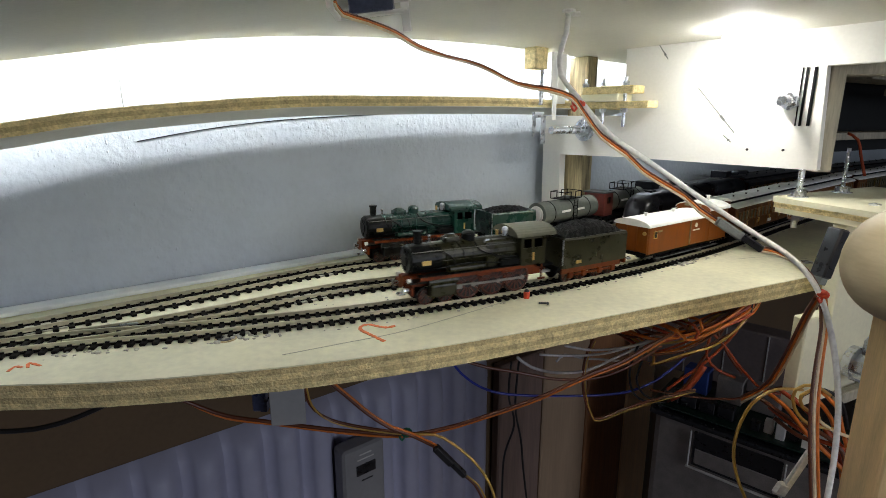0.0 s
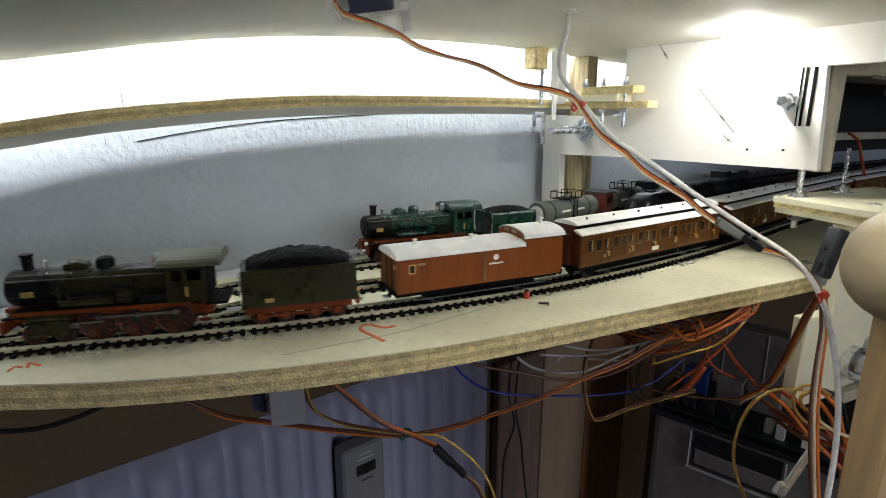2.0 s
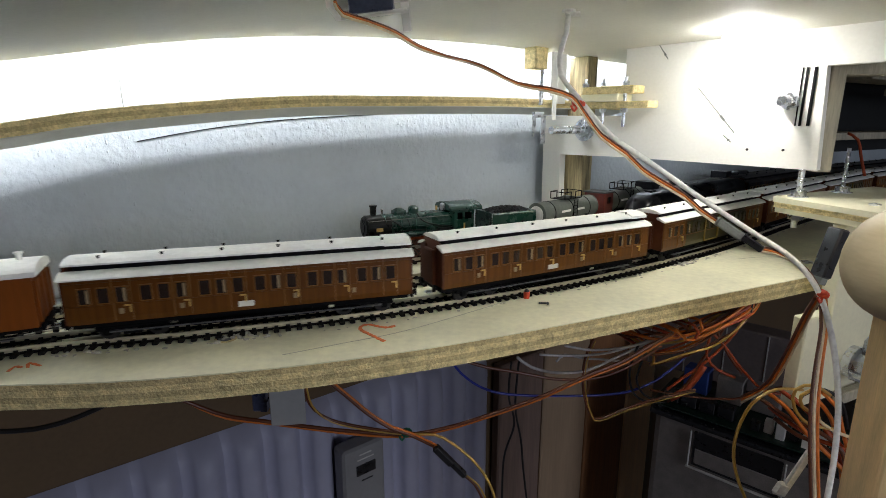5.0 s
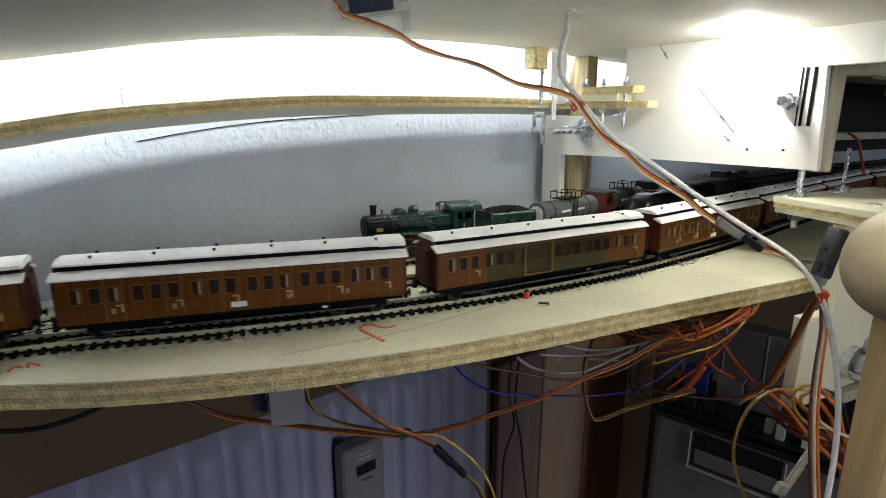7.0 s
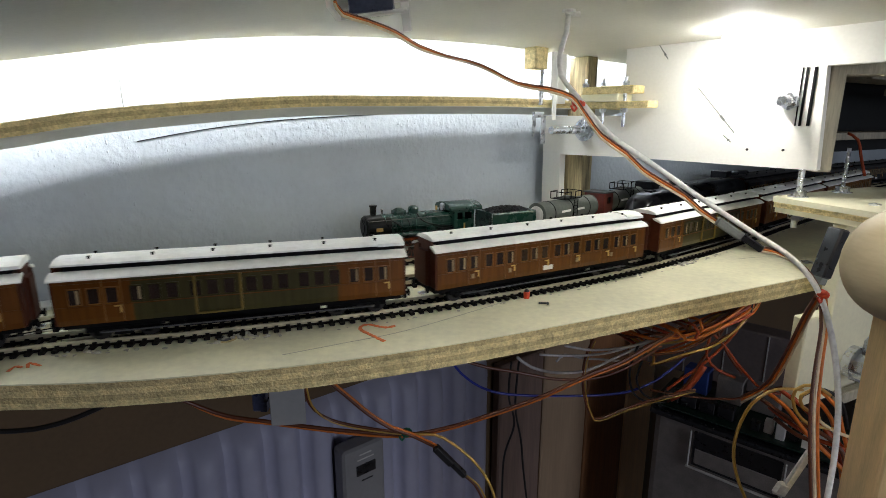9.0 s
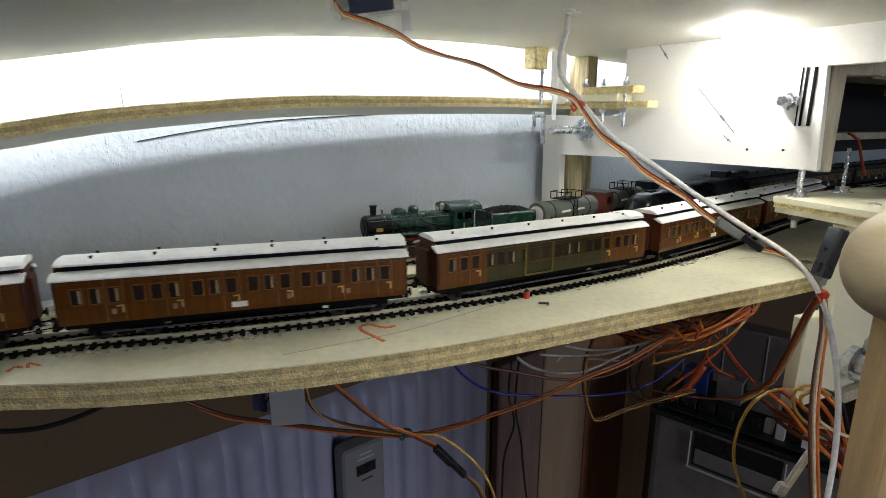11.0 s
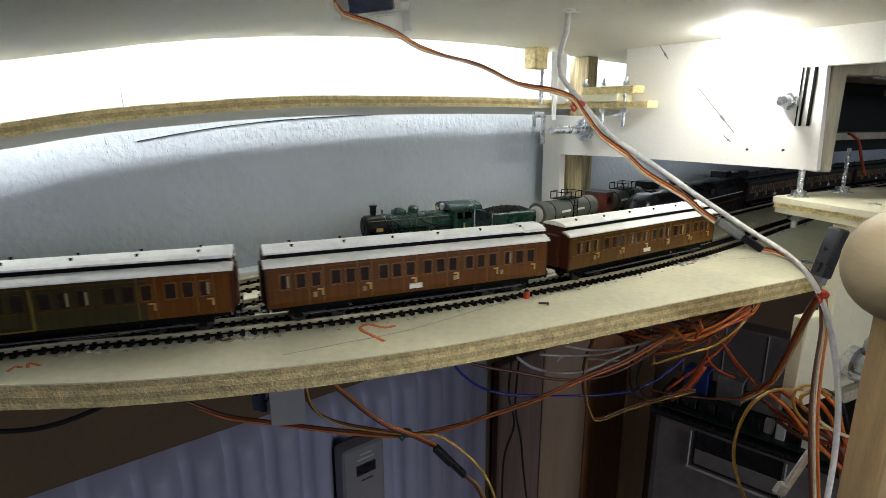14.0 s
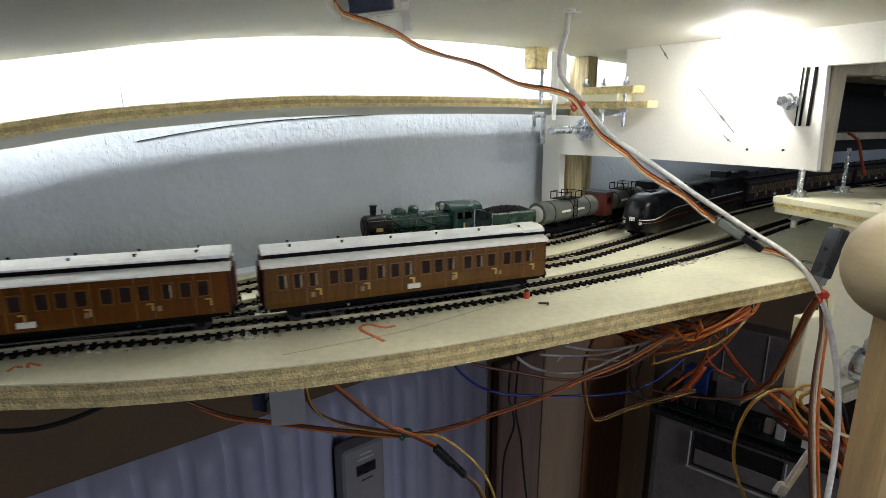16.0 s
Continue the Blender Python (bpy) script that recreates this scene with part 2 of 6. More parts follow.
def upper_deck():
    """The board of the level above; its underside closes the view."""
    bm, rows = B(), []
    us = [-0.5 + 0.04 * k for k in range(60)]
    vs = [-0.040, -0.08, -0.14, -0.22, -0.32, -0.45, -0.6]
    for u in us:
        line = []
        for v in vs:
            p = WALL @ Vector((u, v, 0))
            line.append((p.x, p.y, deck_z(p.x, p.y)))
        rows.append([bm.verts.new(p) for p in line] + [bm.verts.new((x, y, z + 0.012)) for x, y, z in line[::-1]])
    for a, b in zip(rows, rows[1:]):
        for q in range(len(a)):
            bm.faces.new((a[q], b[q], b[(q + 1) % len(a)], a[(q + 1) % len(a)]))
    bm.faces.new(rows[0])
    bm.faces.new(rows[-1][::-1])
    tagged(part("upper_deck", bm, M["deck_under"], smooth=False), "pale underside of the next deck of the railway", "deck", kind="structure")
    # light strip on the rear edge of the deck, hidden from below
    bm, rows = B(), []
    for u in [-0.45 + 0.05 * k for k in range(28)]:
        p = WALL @ Vector((u, -0.0385, 0))
        q = WALL @ Vector((u, -0.0370, 0))
        z = deck_z(p.x, p.y)
        rows.append([bm.verts.new(w) for w in ((p.x, p.y, z + 0.002), (q.x, q.y, z + 0.002), (q.x, q.y, z + 0.010), (p.x, p.y, z + 0.010))])
    for a, b in zip(rows, rows[1:]):
        for q in range(4):
            bm.faces.new((a[q], b[q], b[(q + 1) % 4], a[(q + 1) % 4]))
    bm.faces.new(rows[0])
    bm.faces.new(rows[-1][::-1])
    tagged(part("led_strip", bm, glow("led_strip_glow", (0.93, 0.96, 1.0), LED_STRIP)), "cool white light strip along the rear edge of the deck", "light strip")


PANEL = Matrix.Translation((0.1215, 0.6454, 0)) @ pose(0, 0, 0, 90, 0, -49.2)   # x along the panel, y up, z towards the camera side


def cross_panel():
    """The white bulkhead that bridges the tracks, with its arm and leg beside the wall."""
    e = thing("bulkhead", PANEL, "white-painted board bridging the tracks, with bolts and a slot", "bulkhead")
    out = [(0.0, 0.0), (0.026, 0.0), (0.0235, 0.0855), (0.107, 0.0862), (0.28, 0.0835), (0.276, 0.1655), (0.42, 0.1655), (0.42, 0.2), (0.1, 0.2), (0.1035, 0.1285), (-0.002, 0.1295)]
    part("panel", slab(B(), out, -0.010, 0.0), M["white_board"], e)
    # bolt with washer and nut at the arm
    part("washer", cyl(B(), 0.0125, 0.0016, (0.056, 0.1139, 0.001), seg=24), M["steel"], e)
    part("nut", cyl(B(), 0.0075, 0.007, (0.056, 0.1139, 0.0055), seg=6), M["steel"], e)
    part("threaded_rod", rod(0.0042, 0.058, (0.056, 0.1139, 0.031)), M["steel"], e)
    part("threaded_rod", rod(0.0042, 0.024, (0.2545, 0.1387, 0.012)), M["steel"], e)
    part("nut", cyl(B(), 0.0072, 0.005, (0.2545, 0.1387, 0.004), seg=6), M["steel"], e)
    for u, w, m in ((0.2600, 0.0008, "black"), (0.2632, 0.0016, "black"), (0.2690, 0.0022, "black")):
        part("slot_strip", box(B(), (w, 0.046, 0.0012), (u, 0.1420, 0.0006)), M[m], e)


def rod(r, h, at, turns=None):
    """A threaded rod along z."""
    bm = B()
    n = int(h / 0.0016)
    for k in range(n):
        z = at[2] - h / 2 + h * (k + 0.5) / n
        cyl(bm, r * 0.93, h / n * 0.5, (at[0], at[1], z - h / n * 0.25), seg=10, r2=r)
        cyl(bm, r, h / n * 0.5, (at[0], at[1], z + h / n * 0.25), seg=10, r2=r * 0.93)
    return bm


def spot():
    bm = cyl(B(), 0.013, 0.004, (0.236, 0.446, 0.1890), seg=24)
    tagged(part("led_spot", bm, glow("led_spot_glow", (1.0, 0.985, 0.94), LED_SPOT)), "round white light under the upper deck", "spot lamp")


def led_bar():
    """An unseen bar added under the upper deck, over the camera, to light the board and the trains."""
    e = thing("led_bar", pose(0.195, 0.168, 0.1650, 0, 0, 8), "unseen slim white fill light added under the upper deck", "light bar")
    part("housing", box(B(), (0.36, 0.012, 0.004), (0, 0, 0.003), bevel=0.0006), M["white_board"], e)
    part("diffuser", box(B(), (0.35, 0.009, 0.002), (0, 0, 0), bevel=0.0005), glow("led_bar_glow", (1.0, 0.985, 0.93), FILL_BAR), e)


# Unseen fill lamp in the added window; it brightens the space below the board.
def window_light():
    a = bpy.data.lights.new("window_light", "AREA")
    a.shape, a.size, a.size_y, a.energy, a.color = "RECTANGLE", 1.2, 1.0, ROOM_FILL, (0.80, 0.86, 1.0)
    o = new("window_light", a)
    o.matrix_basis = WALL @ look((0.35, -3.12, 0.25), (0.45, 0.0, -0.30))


# ---- tracks ----
def track(path, s0, s1, label, cut0, cut1, gap=0.0064):
    e = thing("track", pose(0, 0, 0), label, "railway track", "storage tracks")
    for side in (-0.00825, 0.00825):
        bm, rows = B(), []
        s = s0
        prof = ((-0.0011, 0.0020), (0.0011, 0.0020), (0.0011, 0.0025), (0.0005, 0.0028), (0.0005, 0.0037), (0.0006, 0.0040), (0.0006, 0.0045), (-0.0006, 0.0045), (-0.0006, 0.0040), (-0.0005, 0.0037), (-0.0005, 0.0028), (-0.0011, 0.0025))
        while s < s1:
            (x, y), a = path.at(s)
            rows.append([bm.verts.new((x - math.sin(a) * (side + w), y + math.cos(a) * (side + w), z)) for w, z in prof])
            s += 0.008
        for a, b in zip(rows, rows[1:]):
            for q in range(len(prof)):
                bm.faces.new((a[q], b[q], b[(q + 1) % len(prof)], a[(q + 1) % len(prof)]))
        part("rail", bm, M["rail"], e)
        bm, rows, s = B(), [], s0
        while s < s1:
            (x, y), a = path.at(s)
            rows.append([bm.verts.new((x - math.sin(a) * (side + w), y + math.cos(a) * (side + w), z)) for w, z in ((-0.0010, 0.0002), (0.0010, 0.0002), (0.0010, 0.0019), (-0.0010, 0.0019))])
            s += 0.010
        for a, b in zip(rows, rows[1:]):
            for q in range(4):
                bm.faces.new((a[q], b[q], b[(q + 1) % 4], a[(q + 1) % 4]))
        part("rail_web", bm, M["sleeper"], e)
    bm = box(B(), (0.0031, 0.029, 0.0018), (0, 0, 0.0011), bevel=0.0003)
    for y in (-0.00825, 0.00825):
        for w in (-0.0014, 0.0014):
            box(bm, (0.0022, 0.0009, 0.0010), (0, y + w, 0.0024))
    one, rest, s = None, B(), s0
    while s < s1:
        (x, y), a = path.at(s)
        m = pose(x, y, 0, 0, 0, math.degrees(a) + random.uniform(-1, 1))
        if cut0 < s < cut1:
            if one is None:
                one = part("sleeper", bm, M["sleeper"], e)
                one.matrix_basis = m
            else:
                again(one, e, m)
        else:
            box(rest, (0.0031, 0.029, 0.0018), (0, 0, 0.0011), m)
        s += gap
    tagged(part("far_sleepers", rest, M["sleeper"], e), kind="stuff")
    return e

# ---- rolling stock: x along the track, front towards -x, z from the rail top ----
M.update({
    "floor": mat("floor_wood", (0.13, 0.08, 0.05), 0.5, scale=6, vary=0.3, bump=0.2, stretch=(1, 8, 1)),
    "teak": mat("teak_sides", (0.100, 0.033, 0.003), 0.42, scale=60, vary=0.35, bump=0.25, stretch=(6, 1, 0.25), fine=5, depth=0.0002, spec=0.25),
    "teak_pale": mat("teak_sides_pale", (0.100, 0.044, 0.005), 0.42, scale=60, vary=0.35, bump=0.25, stretch=(6, 1, 0.25), fine=5, depth=0.0002, spec=0.25),
    "van_red": mat("van_sides", (0.19, 0.048, 0.003), 0.45, scale=60, vary=0.22, bump=0.25, stretch=(6, 1, 0.25), fine=5, depth=0.0002, spec=0.25),
    "olive": mat("olive_sides", (0.036, 0.031, 0.010), 0.42, scale=60, vary=0.3, bump=0.2, stretch=(6, 1, 0.25), fine=5, depth=0.0002, spec=0.25),
    "door_yellow": mat("door_yellow", (0.13, 0.085, 0.012), 0.5, scale=120, vary=0.25, bump=0.1),
    "end_red": mat("coach_end", (0.065, 0.016, 0.005), 0.5, scale=80, vary=0.25, bump=0.2, spec=0.25),
    "roof": mat("roof_white", (0.86, 0.855, 0.82), 0.55, scale=70, vary=0.12, bump=0.2, fine=5),
    "black": mat("black_frame", (0.003, 0.003, 0.0035), 0.6, scale=150, vary=0.4, bump=0.2, spec=0.08),
    "footboard": mat("footboard", (0.07, 0.07, 0.075), 0.35, scale=120, vary=0.3, bump=0.1),
    "gold": mat("gilt", (0.62, 0.42, 0.14), 0.35, 0.6, scale=200, vary=0.2, bump=0.0),
    "white_print": mat("white_print", (0.75, 0.74, 0.70), 0.5, scale=200, vary=0.1, bump=0.0),
    "pane": mat("coach_glass", (0.020, 0.012, 0.010), 0.12, 0.0, scale=90, vary=0.5, bump=0.05, coat=0.5, by_object=0.4),
    "frame_wood": mat("window_frame_wood", (0.17, 0.070, 0.012), 0.4, scale=90, vary=0.3, bump=0.1),
    "blind": mat("window_blind", (0.24, 0.18, 0.10), 0.6, scale=90, vary=0.3, bump=0.1, by_object=0.3),
})


def bogie(e, x, wheels, base=0.0245, label=""):
    """A bogie frame with axle boxes and springs; its wheelsets turn."""
    bm = B()
    for y in (-0.0118, 0.0118):
        box(bm, (base + 0.012, 0.0016, 0.0030), (x, y, 0.0072), bevel=0.0004)
        box(bm, (0.010, 0.0022, 0.0024), (x, y * 1.02, 0.0045), bevel=0.0005)
        for dx in (-base / 2, base / 2):
            box(bm, (0.0042, 0.0028, 0.0042), (x + dx, y * 1.02, 0.0056), bevel=0.0005)
    box(bm, (0.010, 0.022, 0.003), (x, 0, 0.0085))
    part("bogie", bm, M["black"], e)
    for dx in (-base / 2, base / 2):
        wheels.append((wheelset(e, 0.0055), x + dx, 0.0055))


WHEELSETS = {}


def wheelset(e, r, spokes=0, material="wheel"):
    key = (r, spokes, material)
    if key in WHEELSETS:
        w = again(WHEELSETS[key], e, Matrix())
        for c in WHEELSETS[key].children:
            again(c, w, Matrix())
        return w
    bm = B()
    for y in (-0.0080, 0.0080):
        cyl(bm, r, 0.0022, (0, y, 0), "y", 24)
        cyl(bm, r * 1.09, 0.0007, (0, y * 0.90, 0), "y", 24)
        cyl(bm, r * 0.32, 0.0032, (0, y, 0), "y", 10)
    cyl(bm, 0.0012, 0.018, axis="y", seg=8)
    w = part("wheelset", bm, M["wheel"], e)
    if spokes:
        for y in (-0.0094, 0.0094):
            bm = B()
            ring = [(r * 0.90 * math.cos(a), y, r * 0.90 * math.sin(a)) for a in (2 * math.pi * k / 24 for k in range(25))]
            tube(bm, ring, r * 0.07, 5, 0.002)
            for k in range(spokes):
                box(bm, (r * 0.62, 0.0007, r * 0.09), (r * 0.55, y, 0), pose(0, 0, 0, 0, 360 * k / spokes, 0))
            box(bm, (r * 0.42, 0.0010, r * 0.5), (-r * 0.62, y, 0), bevel=0.0004)
            part("spoke_wheel", bm, M[material], w)
    WHEELSETS[key] = w
    return w


M["wheel"] = mat("wheel_metal", (0.014, 0.012, 0.011), 0.5, 0.3, scale=200, vary=0.3, bump=0.1)
M["wheel_red"] = mat("wheel_red", (0.07, 0.012, 0.003), 0.45, scale=150, vary=0.25, bump=0.1)


def coach_shell(e, length, body, roof_mat="roof", middle=None):
    """Body with tumblehome, ends, clerestory roof. middle: (x0, x1, material) of a differently painted bay."""
    h = length / 2
    side = [(-0.0158, 0.0118), (-0.0165, 0.0150), (-0.0165, 0.0250), (-0.0162, 0.0368), (0.0162, 0.0368), (0.0165, 0.0250), (0.0165, 0.0150), (0.0158, 0.0118)]
    cuts = [(-h, h, body)] if not middle else [(-h, middle[0], body), (middle[0], middle[1], middle[2]), (middle[1], h, body)]
    for x0, x1, mm in cuts:
        part("body_side" if middle else "body", prism(B(), side, x0, x1), M[mm], e)
    for x, s in ((-h, -1), (h, 1)):
        bm = B()
        end = [(-0.0160, 0.0122), (-0.0160, 0.0366), (-0.0105, 0.0392), (-0.0100, 0.0430), (0.0100, 0.0430), (0.0105, 0.0392), (0.0160, 0.0366), (0.0160, 0.0122)]
        prism(bm, end, x + s * 0.0001, x + s * 0.0012)
        for y in (-0.007, 0.007):
            box(bm, (0.0014, 0.0012, 0.026), (x + s * 0.0012, y, 0.026))
        box(bm, (0.0030, 0.0135, 0.024), (x + s * 0.0020, 0, 0.0245), bevel=0.0008)
        part("end_wall", bm, M["end_red"], e)
    # lower roof, clerestory with its dark lights, top roof
    for sgn in (-1, 1):
        bm = B()
        lo = [(sgn * 0.0176, 0.0366), (sgn * 0.0176, 0.0374), (sgn * 0.0160, 0.0386), (sgn * 0.0130, 0.0398), (sgn * 0.0098, 0.0404), (sgn * 0.0098, 0.0392), (sgn * 0.0150, 0.0372)]
        prism(bm, lo, -h - 0.0022, h + 0.0022)
        part("lower_roof", bm, M[roof_mat], e)
    bm = prism(B(), [(-0.0099, 0.0395), (-0.0099, 0.0434), (0.0099, 0.0434), (0.0099, 0.0395)], -h + 0.004, h - 0.004)
    part("clerestory", bm, M["black"], e)
    bm = prism(B(), [(-0.0116, 0.0432), (-0.0114, 0.0442), (-0.0080, 0.0456), (-0.0040, 0.0463), (0.0040, 0.0463), (0.0080, 0.0456), (0.0114, 0.0442), (0.0116, 0.0432)], -h - 0.001, h + 0.001)
    part("top_roof", bm, M[roof_mat], e)
    part("roof_end", prism(B(), [(-0.0119, 0.0428), (-0.0117, 0.0447), (-0.0082, 0.0463), (-0.0040, 0.0470), (0.0040, 0.0470), (0.0082, 0.0463), (0.0117, 0.0447), (0.0119, 0.0428)], h - 0.0150, h + 0.0018), M[roof_mat], e)
    n = int(length / 0.030)
    vent = None
    for k in range(n):
        for y in (-0.0060, 0.0060):
            m = pose(-h + length * (k + 0.5) / n, y, 0.0462)
            if vent is None:
                b2 = cyl(B(), 0.0007, 0.0012, (0, 0, 0.0002), seg=8)
                cyl(b2, 0.0010, 0.0004, (0, 0, 0.0009), seg=8)
                vent = part("roof_vent", b2, M["black"], e)
                vent.matrix_basis = m
            else:
                again(vent, e, m)


def underframe(e, length, wheels, bogies=True):
    h = length / 2
    bm = box(B(), (length - 0.002, 0.027, 0.0030), (0, 0, 0.0105))
    for y in (-0.0125, 0.0125):
        box(bm, (length * 0.36, 0.0012, 0.0012), (0, y, 0.0052))
        for x in (-length * 0.18, length * 0.18):
            box(bm, (0.0012, 0.0012, 0.0055), (x, y, 0.0075))
        box(bm, (length * 0.66, 0.0022, 0.0010), (0, y * 1.16, 0.0068))
    box(bm, (0.030, 0.018, 0.0050), (0.012, 0, 0.0068), bevel=0.0008)
    box(bm, (length * 0.46, 0.012, 0.0062), (0, 0, 0.0064), bevel=0.0008)
    part("underframe", bm, M["black"], e)
    for y in (-0.0152, 0.0152):
        part("footboard", box(B(), (length * 0.80, 0.0024, 0.0007), (0, y, 0.0066)), M["footboard"], e)
    for s in (-1, 1):
        bm = box(B(), (0.0018, 0.031, 0.0030), (s * (h + 0.001), 0, 0.0112))
        for y in (-0.0100, 0.0100):
            cyl(bm, 0.0011, 0.0030, (s * (h + 0.0028), y, 0.0115), "x", 8)
            cyl(bm, 0.0025, 0.0007, (s * (h + 0.0044), y, 0.0115), "x", 12)
        part("buffer_beam", bm, M["black"], e)
        part("coupling", box(B(), (0.0050, 0.0040, 0.0015), (s * (h + 0.0032), 0, 0.0065), bevel=0.0004), M["steel"], e)
    if bogies:
        bogie(e, -length * 0.345, wheels)
        bogie(e, length * 0.345, wheels)
    else:
        for x in (-length * 0.27, length * 0.27):
            bm = B()
            for y in (-0.0120, 0.0120):
                box(bm, (0.018, 0.0012, 0.0016), (x, y, 0.0076), bevel=0.0003)
                box(bm, (0.0045, 0.0024, 0.0060), (x, y, 0.0060), bevel=0.0005)
            part("axle_guard", bm, M["black"], e)
            wheels.append((wheelset(e, 0.0055), x, 0.0055))


def window_row(e, spots, w=0.0058, hgt=0.0088, z=0.0275, frame="frame_wood"):
    """Drop-light windows: a frame round a dark pane, or a pane with its blind drawn."""
    fr = pn = bl = None
    for k, x in enumerate(spots):
        for sgn in (-1, 1):
            m = pose(x, sgn * 0.01645, z, 0, 0, 0 if sgn < 0 else 180)
            if fr is None:
                bm = B()
                for dx in (-w / 2, w / 2):
                    box(bm, (0.0006, 0.0008, hgt), (dx, -0.0001, 0))
                for dz in (-hgt / 2, hgt / 2):
                    box(bm, (w + 0.0006, 0.0008, 0.0006), (0, -0.0001, dz))
                fr = part("window_frame", bm, M[frame], e)
                fr.matrix_basis = m
                pn = part("pane", box(B(), (w - 0.0004, 0.0005, hgt - 0.0004), (0, -0.0001, 0)), M["pane"], fr)
                bl = part("window_blind", box(B(), (w * 0.22, 0.0004, hgt - 0.0014), (w * 0.24, -0.00035, 0)), M["blind"], fr)
            else:
                f2 = again(fr, e, m)
                again(pn, f2, Matrix())
                if random.random() < 0.26:
                    again(bl, f2, Matrix())


def coach(name, length, body, label, middle=None, frames="frame_wood", seed=1, roof="roof", group="coaches of the moving train"):
    random.seed(seed)
    e = thing(name, Matrix(), label, "railway coach", group)
    wheels = []
    h = length / 2
    coach_shell(e, length, body, roof, middle)
    underframe(e, length, wheels)
    spots, x = [], -h + 0.0095
    k = 0
    while x < h - 0.008:
        spots.append(x)
        x += (0.0088, 0.0088, 0.0118)[k % 3]
        k += 1
    inside = [x for x in spots if middle and middle[0] < x < middle[1]]
    window_row(e, [x for x in spots if x not in inside], frame=frames)
    if inside:
        window_row(e, inside, frame=middle[2])
        # wide double door outlined in dull yellow
        for sgn in (-1, 1):
            for x in (-0.0255, -0.0015):
                part("door_post", box(B(), (0.0014, 0.0012, 0.0215), (x, sgn * 0.0170, 0.0240)), M["door_yellow"], e)
            part("door_sill", box(B(), (0.0240, 0.0012, 0.0009), (-0.0135, sgn * 0.0170, 0.0128)), M["door_yellow"], e)
    # doors: raised beading, gilt handles and white class plates
    bead = handle = plate = None
    for j, x in enumerate(spots):
        for sgn in (-1, 1):
            y = sgn * 0.0167
            if j % 3 == 2 and x not in inside:
                if bead is None:
                    bm = box(B(), (0.0005, 0.0006, 0.0235), (-0.0044, 0, 0))
                    box(bm, (0.0005, 0.0006, 0.0235), (0.0044, 0, 0))
                    bead = part("door_beading", bm, M["frame_wood"], e)
                    bead.matrix_basis = pose(x, y, 0.0247)
                    handle = part("door_handle", box(box(B(), (0.0009, 0.0010, 0.0044)), (0.0030, 0.0010, 0.0009), (-0.0014, 0, 0.0018)), M["gold"], e)
                    handle.matrix_basis = pose(x + 0.0035, y, 0.0195)
                else:
                    again(bead, e, pose(x, y, 0.0247))
                    again(handle, e, pose(x + 0.0035, y, 0.0195))
    bm = B()
    for sgn in (-1, 1):
        box(bm, (length, 0.0005, 0.0005), (0, sgn * 0.0167, 0.0220))
        box(bm, (length, 0.0005, 0.0005), (0, sgn * 0.0165, 0.0345))
    part("waist_beading", bm, M[body], e)
    for sgn in (-1, 1) if not middle else ():
        part("number_plate", box(B(), (0.0085, 0.0006, 0.0032), (-0.004, sgn * 0.0168, 0.0160)), M["white_print"], e)
        for x in (-h * 0.72, -h * 0.4, h * 0.25, h * 0.62):
            part("class_mark", box(B(), (0.0022, 0.0006, 0.0030), (x, sgn * 0.0168, 0.0182)), M["blind"], e)
    return e, wheels


